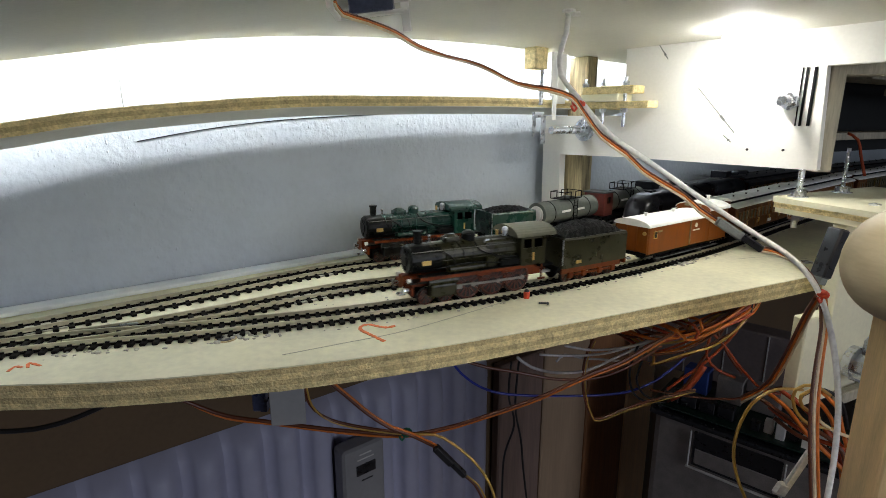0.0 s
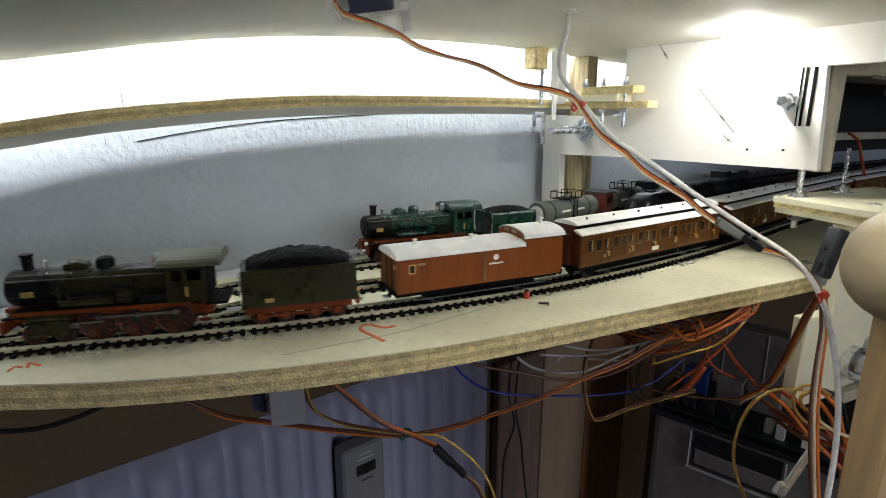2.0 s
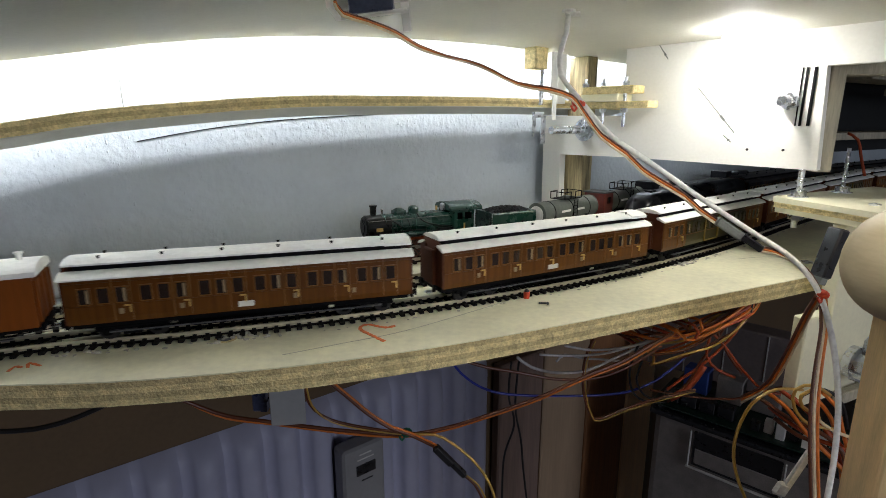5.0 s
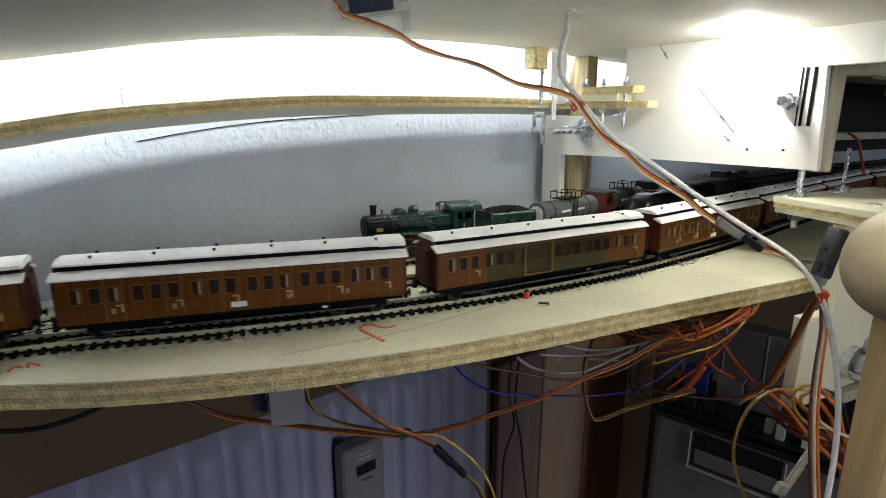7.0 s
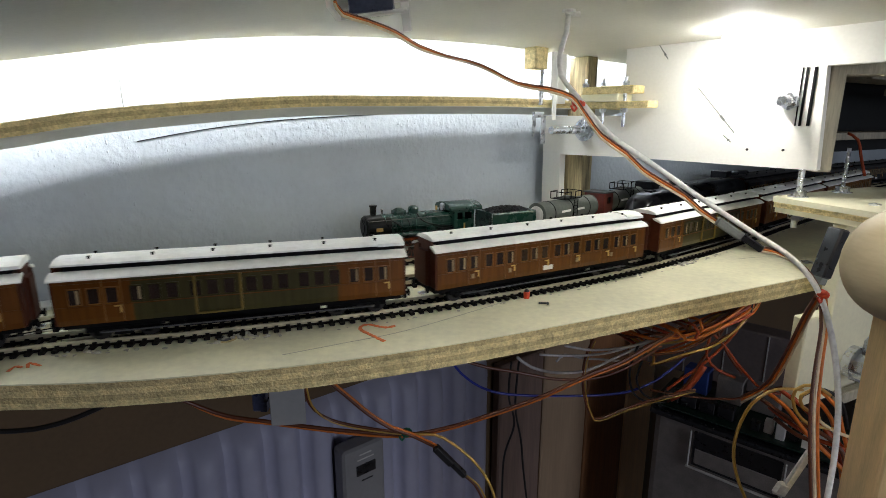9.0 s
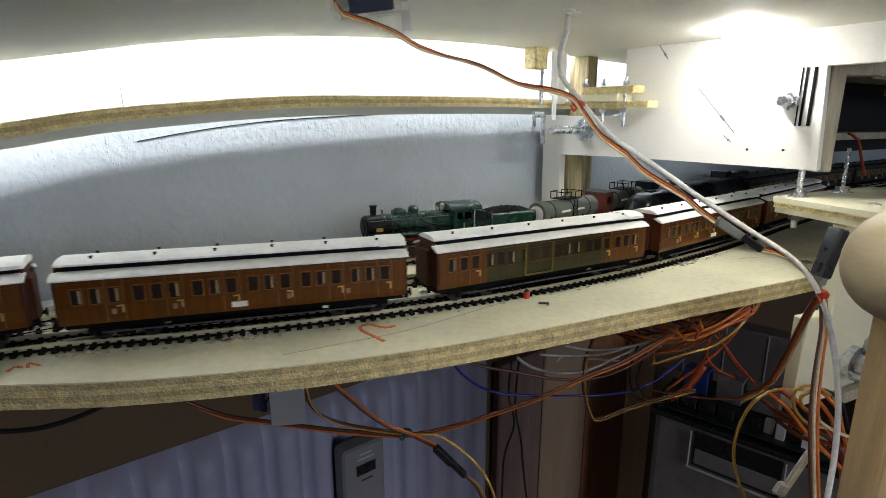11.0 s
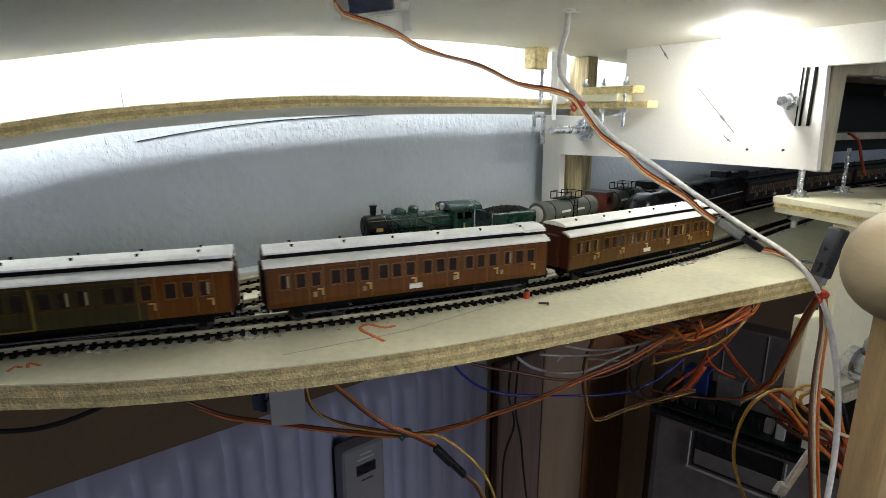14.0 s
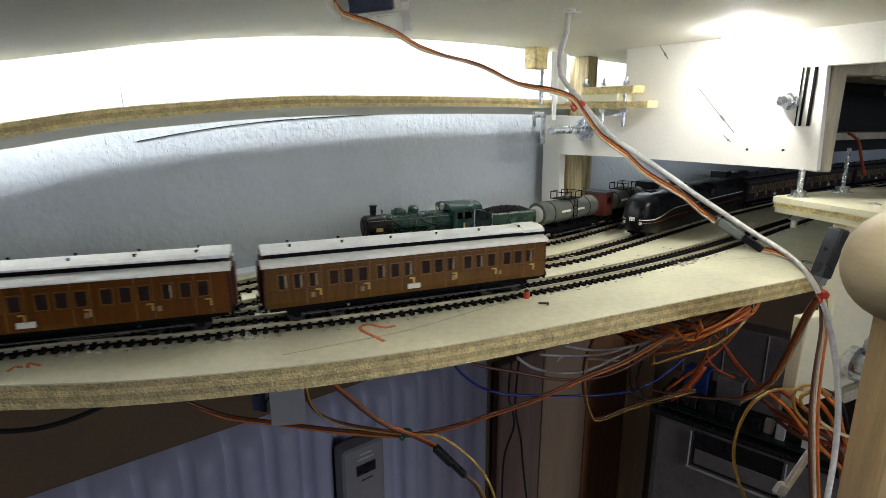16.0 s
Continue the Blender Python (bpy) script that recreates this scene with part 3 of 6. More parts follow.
def luggage_van(length):
    e = thing("luggage_van", Matrix(), "orange-brown luggage van with white roof and raised lookout", "railway van", "coaches of the moving train")
    wheels, h = [], length / 2
    side = [(-0.0160, 0.0118), (-0.0160, 0.0350), (0.0160, 0.0350), (0.0160, 0.0118)]
    part("body", prism(B(), side, -h, h * 0.50), M["van_red"], e)
    tall = [(-0.0163, 0.0116), (-0.0163, 0.0402), (0.0163, 0.0402), (0.0163, 0.0116)]
    part("lookout", prism(B(), tall, h * 0.50, h), M["van_red"], e)
    def arc(w, z, rise):
        top = [(w * math.cos(a), z + rise * math.sin(a)) for a in (math.pi * k / 10 for k in range(11))]
        return [(-w, z - 0.0008), *top[::-1], (w, z - 0.0008)]
    part("roof", prism(B(), arc(0.0174, 0.0350, 0.0050), -h - 0.002, h * 0.50), M["roof"], e, smooth=False)
    part("lookout_roof", prism(B(), arc(0.0176, 0.0402, 0.0056), h * 0.48, h + 0.002), M["roof"], e)
    part("lookout_gable", prism(B(), arc(0.0166, 0.0400, 0.0050), h * 0.48 - 0.0008, h * 0.48), M["van_red"], e)
    for y in (-0.0050, 0.0050):
        part("gable_pane", box(B(), (0.0006, 0.0060, 0.0022), (h * 0.48 - 0.0011, y, 0.0428), bevel=0.0002), M["blind"], e)
    for x in (-h * 0.72, -h * 0.05):
        part("roof_vent", cyl(cyl(B(), 0.0011, 0.0030, (x, 0, 0.0410), seg=10), 0.0017, 0.0008, (x, 0, 0.0427), seg=10), M["roof"], e)
    bm = cyl(B(), 0.0014, 0.004, (h * 0.88, 0, 0.0475), seg=10)
    cyl(bm, 0.0022, 0.0010, (h * 0.88, 0, 0.0497), seg=10)
    part("chimney", bm, M["roof"], e)
    for sgn in (-1, 1):
        part("sliding_door", box(B(), (0.021, 0.0010, 0.0215), (h * 0.16, sgn * 0.0163, 0.0235), bevel=0.0003), M["van_red"], e)
        part("door_rail", box(B(), (0.046, 0.0008, 0.0008), (h * 0.16, sgn * 0.0168, 0.0348)), M["black"], e)
        bm = cyl(B(), 0.0021, 0.0007, (0.0075, sgn * 0.0166, 0.0292), "y", 14)
        box(bm, (0.0105, 0.0006, 0.0011), (0.0075, sgn * 0.0169, 0.0250))
        part("emblem", bm, M["white_print"], e)
        part("door_edge", box(B(), (0.0006, 0.0010, 0.0210), (-0.0012, sgn * 0.0166, 0.0236)), M["blind"], e)
        part("number_bar", box(B(), (0.0055, 0.0005, 0.0014), (-h * 0.76, sgn * 0.0163, 0.0300)), M["blind"], e)
        part("window_frame", box(B(), (0.0045, 0.0009, 0.0060), (-h * 0.86, sgn * 0.0161, 0.0275)), M["gold"], e)
        part("pane", box(B(), (0.0032, 0.0012, 0.0046), (-h * 0.86, sgn * 0.0161, 0.0275)), M["pane"], e)
    for s, z in ((-1, 0.0231), (1, 0.0255)):
        bm = box(B(), (0.0010, 0.031, 0.023), (s * (h + 0.0004), 0, z))
        for y in (-0.0150, -0.005, 0.005, 0.0150):
            box(bm, (0.0016, 0.0010, 0.023), (s * (h + 0.0008), y, z))
        part("end_wall", bm, M["van_red"], e)
    part("tail_lamp", cyl(B(), 0.0016, 0.002, (-h - 0.001, -0.0125, 0.0290), "x", 10), M["gold"], e)
    underframe(e, length, wheels, bogies=False)
    return e, wheels

# ---- steam locomotives and parked stock ----
M.update({
    "loco_black": mat("loco_black", (0.006, 0.0065, 0.006), 0.30, scale=120, vary=0.4, bump=0.15, spec=0.16),
    "loco_olive": mat("loco_olive", (0.019, 0.018, 0.006), 0.30, scale=120, vary=0.3, bump=0.15, spec=0.35),
    "loco_roof": mat("loco_roof", (0.085, 0.085, 0.052), 0.5, scale=120, vary=0.25, bump=0.15),
    "loco_green": mat("loco_green", (0.005, 0.032, 0.022), 0.28, scale=120, vary=0.3, bump=0.15, spec=0.5),
    # lighter green puts the boiler's glints into the colour of its bands
    "green_band": mat("green_band", (0.05, 0.13, 0.10), 0.3, scale=120, vary=0.3, bump=0.05),
    "loco_red": mat("loco_red", (0.135, 0.023, 0.002), 0.45, scale=120, vary=0.35, bump=0.15, spec=0.22),
    "tank_grey": mat("tank_grey", (0.095, 0.105, 0.090), 0.4, scale=90, vary=0.25, bump=0.1),
    "dark_red": mat("cab_red", (0.10, 0.016, 0.012), 0.5, scale=90, vary=0.3, bump=0.1),
    "stream_black": mat("stream_black", (0.004, 0.004, 0.005), 0.3, scale=40, vary=0.3, bump=0.03, coat=0.08, spec=0.18),
    "dark_coach": mat("dark_coach", (0.018, 0.020, 0.024), 0.4, scale=60, vary=0.3, bump=0.1, spec=0.22),
    "grey_roof": mat("grey_roof", (0.06, 0.06, 0.062), 0.5, scale=60, vary=0.3, bump=0.1, spec=0.22),
    "coal": mat("coal", (0.006, 0.006, 0.006), 0.45, scale=300, vary=0.5, bump=1.0, depth=0.002, spec=0.08),
    "red_line": mat("red_line", (0.35, 0.06, 0.02), 0.4, scale=90, vary=0.1, bump=0.0),
})


def handrail(bm, x0, x1, y, z, r=0.0003):
    cyl(bm, r, x1 - x0, ((x0 + x1) / 2, y, z), "x", 6)


def steam_engine(label, paint, length=0.1165, roof="loco_roof"):
    """A 4-6-0 with side rods. Returns the thing, its turning wheels and its rods."""
    e = thing("steam_locomotive", Matrix(), label, "steam locomotive")
    f = -length / 2
    g = f + 0.007
    wheels = []
    part("smokebox", cyl(cyl(B(), 0.0100, 0.021, (g + 0.0135, 0, 0.0300), "x", 28), 0.0088, 0.0022, (g + 0.0025, 0, 0.0300), "x", 24, r2=0.0100), M["loco_black"], e, smooth=False)
    bm = cyl(B(), 0.0042, 0.0010, (g + 0.0011, 0, 0.0300), "x", 18)
    box(bm, (0.0012, 0.0008, 0.014), (g + 0.0011, 0.0, 0.0300))
    part("smokebox_door", bm, M["loco_black"], e)
    part("boiler", cyl(B(), 0.0096, 0.065, (f + 0.0565, 0, 0.0305), "x", 28), M[paint], e)
    part("firebox", box(B(), (0.026, 0.0185, 0.020), (f + 0.076, 0, 0.0292), bevel=0.004, seg=3), M[paint], e)
    for x in (0.026, 0.040, 0.054, 0.068, 0.080):
        part("boiler_band", cyl(B(), 0.0098, 0.0005, (f + x, 0, 0.0305), "x", 28), M["loco_black" if paint != "loco_green" else "green_band"], e)
    bm = cyl(B(), 0.0026, 0.009, (g + 0.0105, 0, 0.0430), "z", 16, r2=0.0029)
    cyl(bm, 0.0034, 0.0012, (g + 0.0105, 0, 0.0478), "z", 16)
    part("chimney", bm, M["loco_black"], e)
    bm = cyl(B(), 0.0008, 0.004, (g + 0.0185, 0, 0.0416), seg=8)
    ball(bm, 0.0012, (g + 0.0185, 0, 0.0440), seg=8)
    part("bell", bm, M["steel"], e)
    part("sand_dome", ball(box(B(), (0.012, 0.009, 0.005), (f + 0.041, 0, 0.0405), bevel=0.002, seg=2), 0.0055, (f + 0.041, 0, 0.0418), (1.0, 0.8, 0.55)), M[paint], e)
    part("steam_dome", ball(cyl(B(), 0.0048, 0.006, (f + 0.055, 0, 0.0405), seg=18), 0.0048, (f + 0.055, 0, 0.0432), (1, 1, 0.6)), M["loco_black" if paint != "loco_green" else paint], e)
    bm = cyl(B(), 0.0010, 0.004, (f + 0.079, 0.002, 0.0415), seg=8)
    ball(bm, 0.0016, (f + 0.082, -0.002, 0.0425), seg=8)
    part("safety_valve", bm, M["gold"], e)
    for sgn in (-1, 1):
        bm = B()
        handrail(bm, f + 0.010, f + 0.088, sgn * 0.0102, 0.0362)
        for k in range(7):
            cyl(bm, 0.0004, 0.0016, (f + 0.010 + 0.0135 * k, sgn * 0.0098, 0.0362), "y", 6)
        part("handrail", bm, M["rod_steel"], e)
        bm = B()
        cyl(bm, 0.0022, 0.026, (f + 0.048, sgn * 0.0122, 0.0232), "x", 12)
        box(bm, (0.007, 0.004, 0.007), (f + 0.066, sgn * 0.0118, 0.0250), bevel=0.0007)
        cyl(bm, 0.0006, 0.060, (f + 0.060, sgn * 0.0108, 0.0290), "x", 6)
        cyl(bm, 0.0007, 0.012, (f + 0.034, sgn * 0.0104, 0.0275), "z", 6)
        part("air_pump", bm, M[paint], e)
        for pts, r in (([(f + 0.030, sgn * 0.0105, 0.0360), (f + 0.038, sgn * 0.0122, 0.0300), (f + 0.040, sgn * 0.0130, 0.0220)], 0.0005),
                       ([(f + 0.041, sgn * 0.0070, 0.0410), (f + 0.046, sgn * 0.0108, 0.0340), (f + 0.047, sgn * 0.0125, 0.0215)], 0.0004),
                       ([(f + 0.055, sgn * 0.0080, 0.0400), (f + 0.060, sgn * 0.0112, 0.0330), (f + 0.078, sgn * 0.0118, 0.0275), (f + 0.096, sgn * 0.0120, 0.0270)], 0.0006),
                       ([(f + 0.024, sgn * 0.0108, 0.0240), (f + 0.050, sgn * 0.0135, 0.0265), (f + 0.075, sgn * 0.0135, 0.0240), (f + 0.096, sgn * 0.0132, 0.0250)], 0.0005)):
            part("pipe", tube(B(), pts, r, 6, 0.003), M["loco_black"], e, smooth=True)
        part("side_tank", box(B(), (0.016, 0.0050, 0.0052), (f + 0.081, sgn * 0.0120, 0.0233), bevel=0.0010), M["loco_black"], e)
        part("running_board", box(B(), (0.085, 0.0066, 0.0010), (f + 0.0555, sgn * 0.0118, 0.0203)), M["loco_black"], e)
        part("valance", box(B(), (0.087, 0.0008, 0.0022), (f + 0.0565, sgn * 0.0148, 0.0193)), M["loco_red"], e)
        bm = box(B(), (0.019, 0.0075, 0.0085), (g + 0.0225, sgn * 0.0122, 0.0105), bevel=0.0014, seg=2)
        cyl(bm, 0.0028, 0.021, (g + 0.0225, sgn * 0.0130, 0.0165), "x", 12)
        part("cylinder", bm, M[paint if paint == "loco_olive" else "loco_black"], e)
        bm = box(B(), (0.024, 0.0006, 0.0010), (f + 0.043, sgn * 0.0142, 0.0122))
        box(bm, (0.0042, 0.0016, 0.0030), (f + 0.041, sgn * 0.0142, 0.0112))
        part("slide_bar", bm, M["rod_steel"], e)
        bm = box(B(), (0.082, 0.0012, 0.0050), (f + 0.062, sgn * 0.0062, 0.0150))
        for x in (0.050, 0.0695, 0.089):
            box(bm, (0.0050, 0.0016, 0.0060), (f + x, sgn * 0.0064, 0.0105))
        for x in (0.0598, 0.0792):
            box(bm, (0.0100, 0.0010, 0.0012), (f + x, sgn * 0.0140, 0.0172))
        part("frame_plate", bm, M["loco_red"], e)
        # cab side
        part("cab_side", box(box(B(), (0.020, 0.0008, 0.0125), (f + 0.0985, sgn * 0.0152, 0.0262)), (0.020, 0.0008, 0.0030), (f + 0.0985, sgn * 0.0152, 0.0402)), M[paint], e)
        bm = B()
        for x in (0.0895, 0.0980, 0.1075):
            box(bm, (0.0022, 0.0008, 0.0075), (f + x, sgn * 0.0152, 0.0358))
        part("window_post", bm, M[paint], e)
        part("number_plate", box(B(), (0.0016, 0.0004, 0.0058), (f + 0.0985, sgn * 0.0157, 0.0262)), M["gold"], e)
        part("cab_steps", box(box(B(), (0.006, 0.0010, 0.0014), (f + 0.1065, sgn * 0.0146, 0.0090)), (0.0008, 0.0010, 0.012), (f + 0.1065, sgn * 0.0146, 0.0140)), M["loco_red"], e)
        part("buffer", cyl(cyl(B(), 0.0014, 0.0040, (g - 0.0016, sgn * 0.0100, 0.0120), "x", 10), 0.0028, 0.0008, (g - 0.0038, sgn * 0.0100, 0.0120), "x", 14), M["steel"], e)
        part("head_lamp", cyl(B(), 0.0016, 0.0024, (g + 0.0002, sgn * 0.0098, 0.0178), "x", 12), M["white_print"], e)
    part("fall_plate", box(box(B(), (0.012, 0.024, 0.0016), (f + 0.1125, 0, 0.0175)), (0.0010, 0.026, 0.020), (f + 0.1075, 0, 0.0275)), M["black"], e)
    part("whistle_dome", ball(cyl(B(), 0.0020, 0.004, (f + 0.0825, -0.003, 0.0420), seg=12), 0.0024, (f + 0.0825, -0.003, 0.0445), seg=10), M["steel"], e)
    part("cab_front", box(B(), (0.0008, 0.030, 0.022), (f + 0.0885, 0, 0.0305)), M[paint], e)
    def arc(w, z, rise):
        top = [(w * math.cos(a), z + rise * math.sin(a)) for a in (math.pi * k / 12 for k in range(13))]
        return [(-w, z - 0.0008), *top[::-1], (w, z - 0.0008)]
    part("cab_roof", prism(B(), arc(0.0163, 0.0412, 0.0058), f + 0.0845, f + 0.1170), M[roof], e)
    part("main_frame", box(box(B(), (0.100, 0.009, 0.008), (f + 0.055, 0, 0.0155)), (0.012, 0.018, 0.006), (f + 0.1035, 0, 0.014)), M["loco_red"], e)
    part("buffer_beam", box(B(), (0.0018, 0.0290, 0.0058), (g + 0.0005, 0, 0.0120)), M["loco_red"], e)
    for sgn in (-1, 1):
        part("works_plate", box(B(), (0.0060, 0.0006, 0.0030), (g + 0.0125, sgn * 0.0102, 0.0285)), M["gold"], e)
    part("coupling", box(B(), (0.006, 0.0040, 0.0016), (g - 0.002, 0, 0.0070), bevel=0.0004), M["steel"], e)
    part("front_deck", box(B(), (0.016, 0.026, 0.0010), (g + 0.008, 0, 0.0165)), M["loco_black"], e)
    for x in (0.0190, 0.0335):
        wheels.append((wheelset(e, 0.0056, 8, "wheel_red"), f + x, 0.0056))
    for x in (0.050, 0.0695, 0.089):
        wheels.append((wheelset(e, 0.0104, 14, "wheel_red"), f + x, 0.0104))
    rods = []
    for sgn in (-1, 1):
        bm = box(B(), (0.043, 0.0008, 0.0016), (0, 0, 0))
        for x in (-0.0195, 0.0, 0.0195):
            cyl(bm, 0.0017, 0.0011, (x, 0, 0), "y", 12)
        r = part("coupling_rod", bm, M["rod_steel"], e, "worn steel coupling rod")
        rods.append((r, f + 0.0695, sgn * 0.0110, 0.0104, 0.0036, 0 if sgn < 0 else 90))
    return e, wheels, rods


def tender(label, paint, length=0.079, heap=0.0108):
    e = thing("tender", Matrix(), label, "tender")
    h, wheels = length / 2, []
    side = [(-0.0152, 0.0125), (-0.0152, 0.0335), (-0.0142, 0.0348), (0.0142, 0.0348), (0.0152, 0.0335), (0.0152, 0.0125)]
    part("water_tank", prism(B(), side, -h + 0.003, h - 0.001), M[paint], e)
    # the coal heap
    bm = B()
    nx, ny = 26, 11
    grid = []
    for i in range(nx):
        row = []
        for j in range(ny):
            u, v = i / (nx - 1), j / (ny - 1) * 2 - 1
            z = 0.0335 + heap * (math.sin(math.pi * min(1, max(0, 0.06 + 0.90 * u))) ** 0.6) * (1 - v * v) ** 0.5 + 0.0016 * noise.noise((u * 22, v * 9, 1.7))
            row.append(bm.verts.new((-h + 0.006 + (length - 0.010) * u, v * 0.0138, z)))
        grid.append(row)
    for i in range(nx - 1):
        for j in range(ny - 1):
            bm.faces.new((grid[i][j], grid[i + 1][j], grid[i + 1][j + 1], grid[i][j + 1]))
    part("coal", bm, M["coal"], e, "heap of black coal", smooth=False)
    rivet = None
    for k in range(12):
        for sgn in (-1, 1):
            m = pose(-h + 0.006 + (length - 0.011) * k / 11, sgn * 0.0153, 0.0325)
            if rivet is None:
                rivet = part("rivet", ball(B(), 0.0005, seg=6), M[paint], e)
                rivet.matrix_basis = m
            else:
                again(rivet, e, m)
    for sgn in (-1, 1):
        part("side_frame", box(box(B(), (length - 0.008, 0.0010, 0.0040), (0, sgn * 0.0122, 0.0098)), (length - 0.03, 0.0014, 0.0014), (0, sgn * 0.0126, 0.0062)), M["loco_red"], e)
        part("grab_rail", cyl(B(), 0.0005, 0.019, (-h + 0.0022, sgn * 0.0150, 0.0250), seg=6), M["steel"], e)
        part("number_plate", box(B(), (0.0050, 0.0005, 0.0024), (-h + 0.018, sgn * 0.0154, 0.0165)), M["gold"], e)
        part("rear_lamp", cyl(B(), 0.0017, 0.002, (h + 0.0002, sgn * 0.0105, 0.0165), "x", 10), M["gold"], e)
    part("buffer_beam", box(B(), (0.0018, 0.029, 0.0045), (h - 0.0006, 0, 0.0110)), M["loco_red"], e)
    part("drawbar", box(B(), (0.010, 0.003, 0.0016), (-h - 0.002, 0, 0.0085)), M["steel"], e)
    part("coupling", box(B(), (0.0055, 0.0040, 0.0015), (h + 0.002, 0, 0.0065), bevel=0.0004), M["steel"], e)
    part("underframe", box(B(), (length - 0.004, 0.020, 0.003), (0, 0, 0.0118)), M["black"], e)
    for x in (-0.32, -0.12, 0.12, 0.32):
        wheels.append((wheelset(e, 0.0056, 8, "wheel_red"), length * x, 0.0056))
        for sgn in (-1, 1):
            part("axle_box", box(B(), (0.0050, 0.0020, 0.0050), (length * x, sgn * 0.0128, 0.0062), bevel=0.0006), M["loco_red"], e)
    return e, wheels


def settle(wheels):
    for w, x, r in wheels:
        w.matrix_basis = pose(x, 0, r)


def tank_wagon(label, length, cab):
    e = thing("tank_wagon", Matrix(), label, "tank wagon", "parked goods wagons")
    h, wheels = length / 2, []
    x0 = -h + (0.026 if cab else 0.003)
    bm = cyl(B(), 0.0118, h - 0.004 - x0, ((h - 0.004 + x0) / 2, 0, 0.0268), "x", 32)
    for x in (x0 - 0.0012, h - 0.0028):
        cyl(bm, 0.0100 if x > 0 else 0.0118, 0.0024, (x, 0, 0.0268), "x", 32, r2=0.0118 if x < 0 else 0.0118)
    part("tank", bm, M["tank_grey"], e)
    for k in range(3):
        x = x0 + (h - x0) * (0.15 + 0.33 * k)
        part("tank_strap", cyl(B(), 0.0121, 0.0010, (x, 0, 0.0268), "x", 32), M["black"], e)
    part("tank_ring", cyl(cyl(B(), 0.0085, 0.0010, (x0 - 0.0028, 0, 0.0268), "x", 28), 0.0060, 0.0016, (x0 - 0.0028, 0, 0.0268), "x", 28), M["white_print"], e)
    xc = (x0 + h) / 2
    bm = box(B(), (0.030, 0.018, 0.0006), (xc, 0, 0.0392))
    for x in (-0.015, -0.004, 0.004, 0.015):
        for y in (-0.009, 0.009):
            box(bm, (0.0007, 0.0007, 0.0075), (xc + x, y, 0.0428))
    for y in (-0.009, 0.009):
        for xx in (-0.0095, 0.0095):
            box(bm, (0.0115, 0.0007, 0.0007), (xc + xx, y, 0.0466))
    for x in (-0.015, 0.015):
        box(bm, (0.0007, 0.018, 0.0007), (xc + x, 0, 0.0466))
    part("walkway_railing", bm, M["black"], e)
    for dx, w in ((-0.0150, 0.016), (0.0110, 0.014)):
        part("print_bar", box(B(), (w, 0.0004, 0.0022), (xc + dx, -0.0119, 0.0280)), M["white_print"], e)
    part("filler_dome", cyl(B(), 0.0036, 0.003, (xc, 0, 0.0400), seg=16), M["tank_grey"], e)
    bm = B()
    for y in (-0.0100, -0.0122):
        box(bm, (0.0006, 0.0006, 0.026), (xc + (y + 0.011) * 3, -0.0130, 0.0255))
    for k in range(7):
        box(bm, (0.0060, 0.0006, 0.0006), (xc, -0.0130, 0.0145 + 0.0036 * k))
    part("ladder", bm, M["black"], e)
    if cab:
        part("brake_cab", box(B(), (0.020, 0.026, 0.026), (-h + 0.0115, 0, 0.0262), bevel=0.0006), M["dark_red"], e)
        part("cab_roof", box(B(), (0.023, 0.029, 0.0016), (-h + 0.0115, 0, 0.0398), bevel=0.0006), M["grey_roof"], e)
        part("pane", box(B(), (0.0060, 0.0005, 0.0070), (-h + 0.0115, -0.0132, 0.0310)), M["pane"], e)
    for x in (-h * 0.5, 0, h * 0.55):
        part("saddle", box(B(), (0.0040, 0.020, 0.006), (x, 0, 0.0140)), M["black"], e)
    underframe(e, length, wheels, bogies=False)
    settle(wheels)
    return e


def dark_wagon(label, length, tall):
    e = thing("goods_wagon", Matrix(), label, "goods wagon", "parked goods wagons")
    h, wheels = length / 2, []
    part("body", box(B(), (length, 0.029, 0.018), (0, 0, 0.021), bevel=0.0006), M["dark_coach"], e)
    batten = None
    for k in range(9):
        for sgn in (-1, 1):
            m = pose(-h + length * (k + 0.5) / 9, sgn * 0.0149, 0.021)
            if batten is None:
                batten = part("side_post", box(B(), (0.0012, 0.0012, 0.017)), M["black"], e)
                batten.matrix_basis = m
            else:
                again(batten, e, m)
    part("roof", prism(B(), [(-0.0150, 0.0298), (-0.0150, 0.0305), (-0.008, 0.0335), (0.008, 0.0335), (0.0150, 0.0305), (0.0150, 0.0298)], -h - 0.001, h + 0.001), M["grey_roof"], e)
    if tall:
        part("brake_cab", box(B(), (0.018, 0.024, 0.012), (-h + 0.012, 0, 0.0375), bevel=0.0006), M["dark_coach"], e)
        part("load", box(B(), (length * 0.4, 0.020, 0.007), (h * 0.4, 0, 0.0365), bevel=0.002), M["dark_coach"], e)
    underframe(e, length, wheels, bogies=False)
    settle(wheels)
    return e


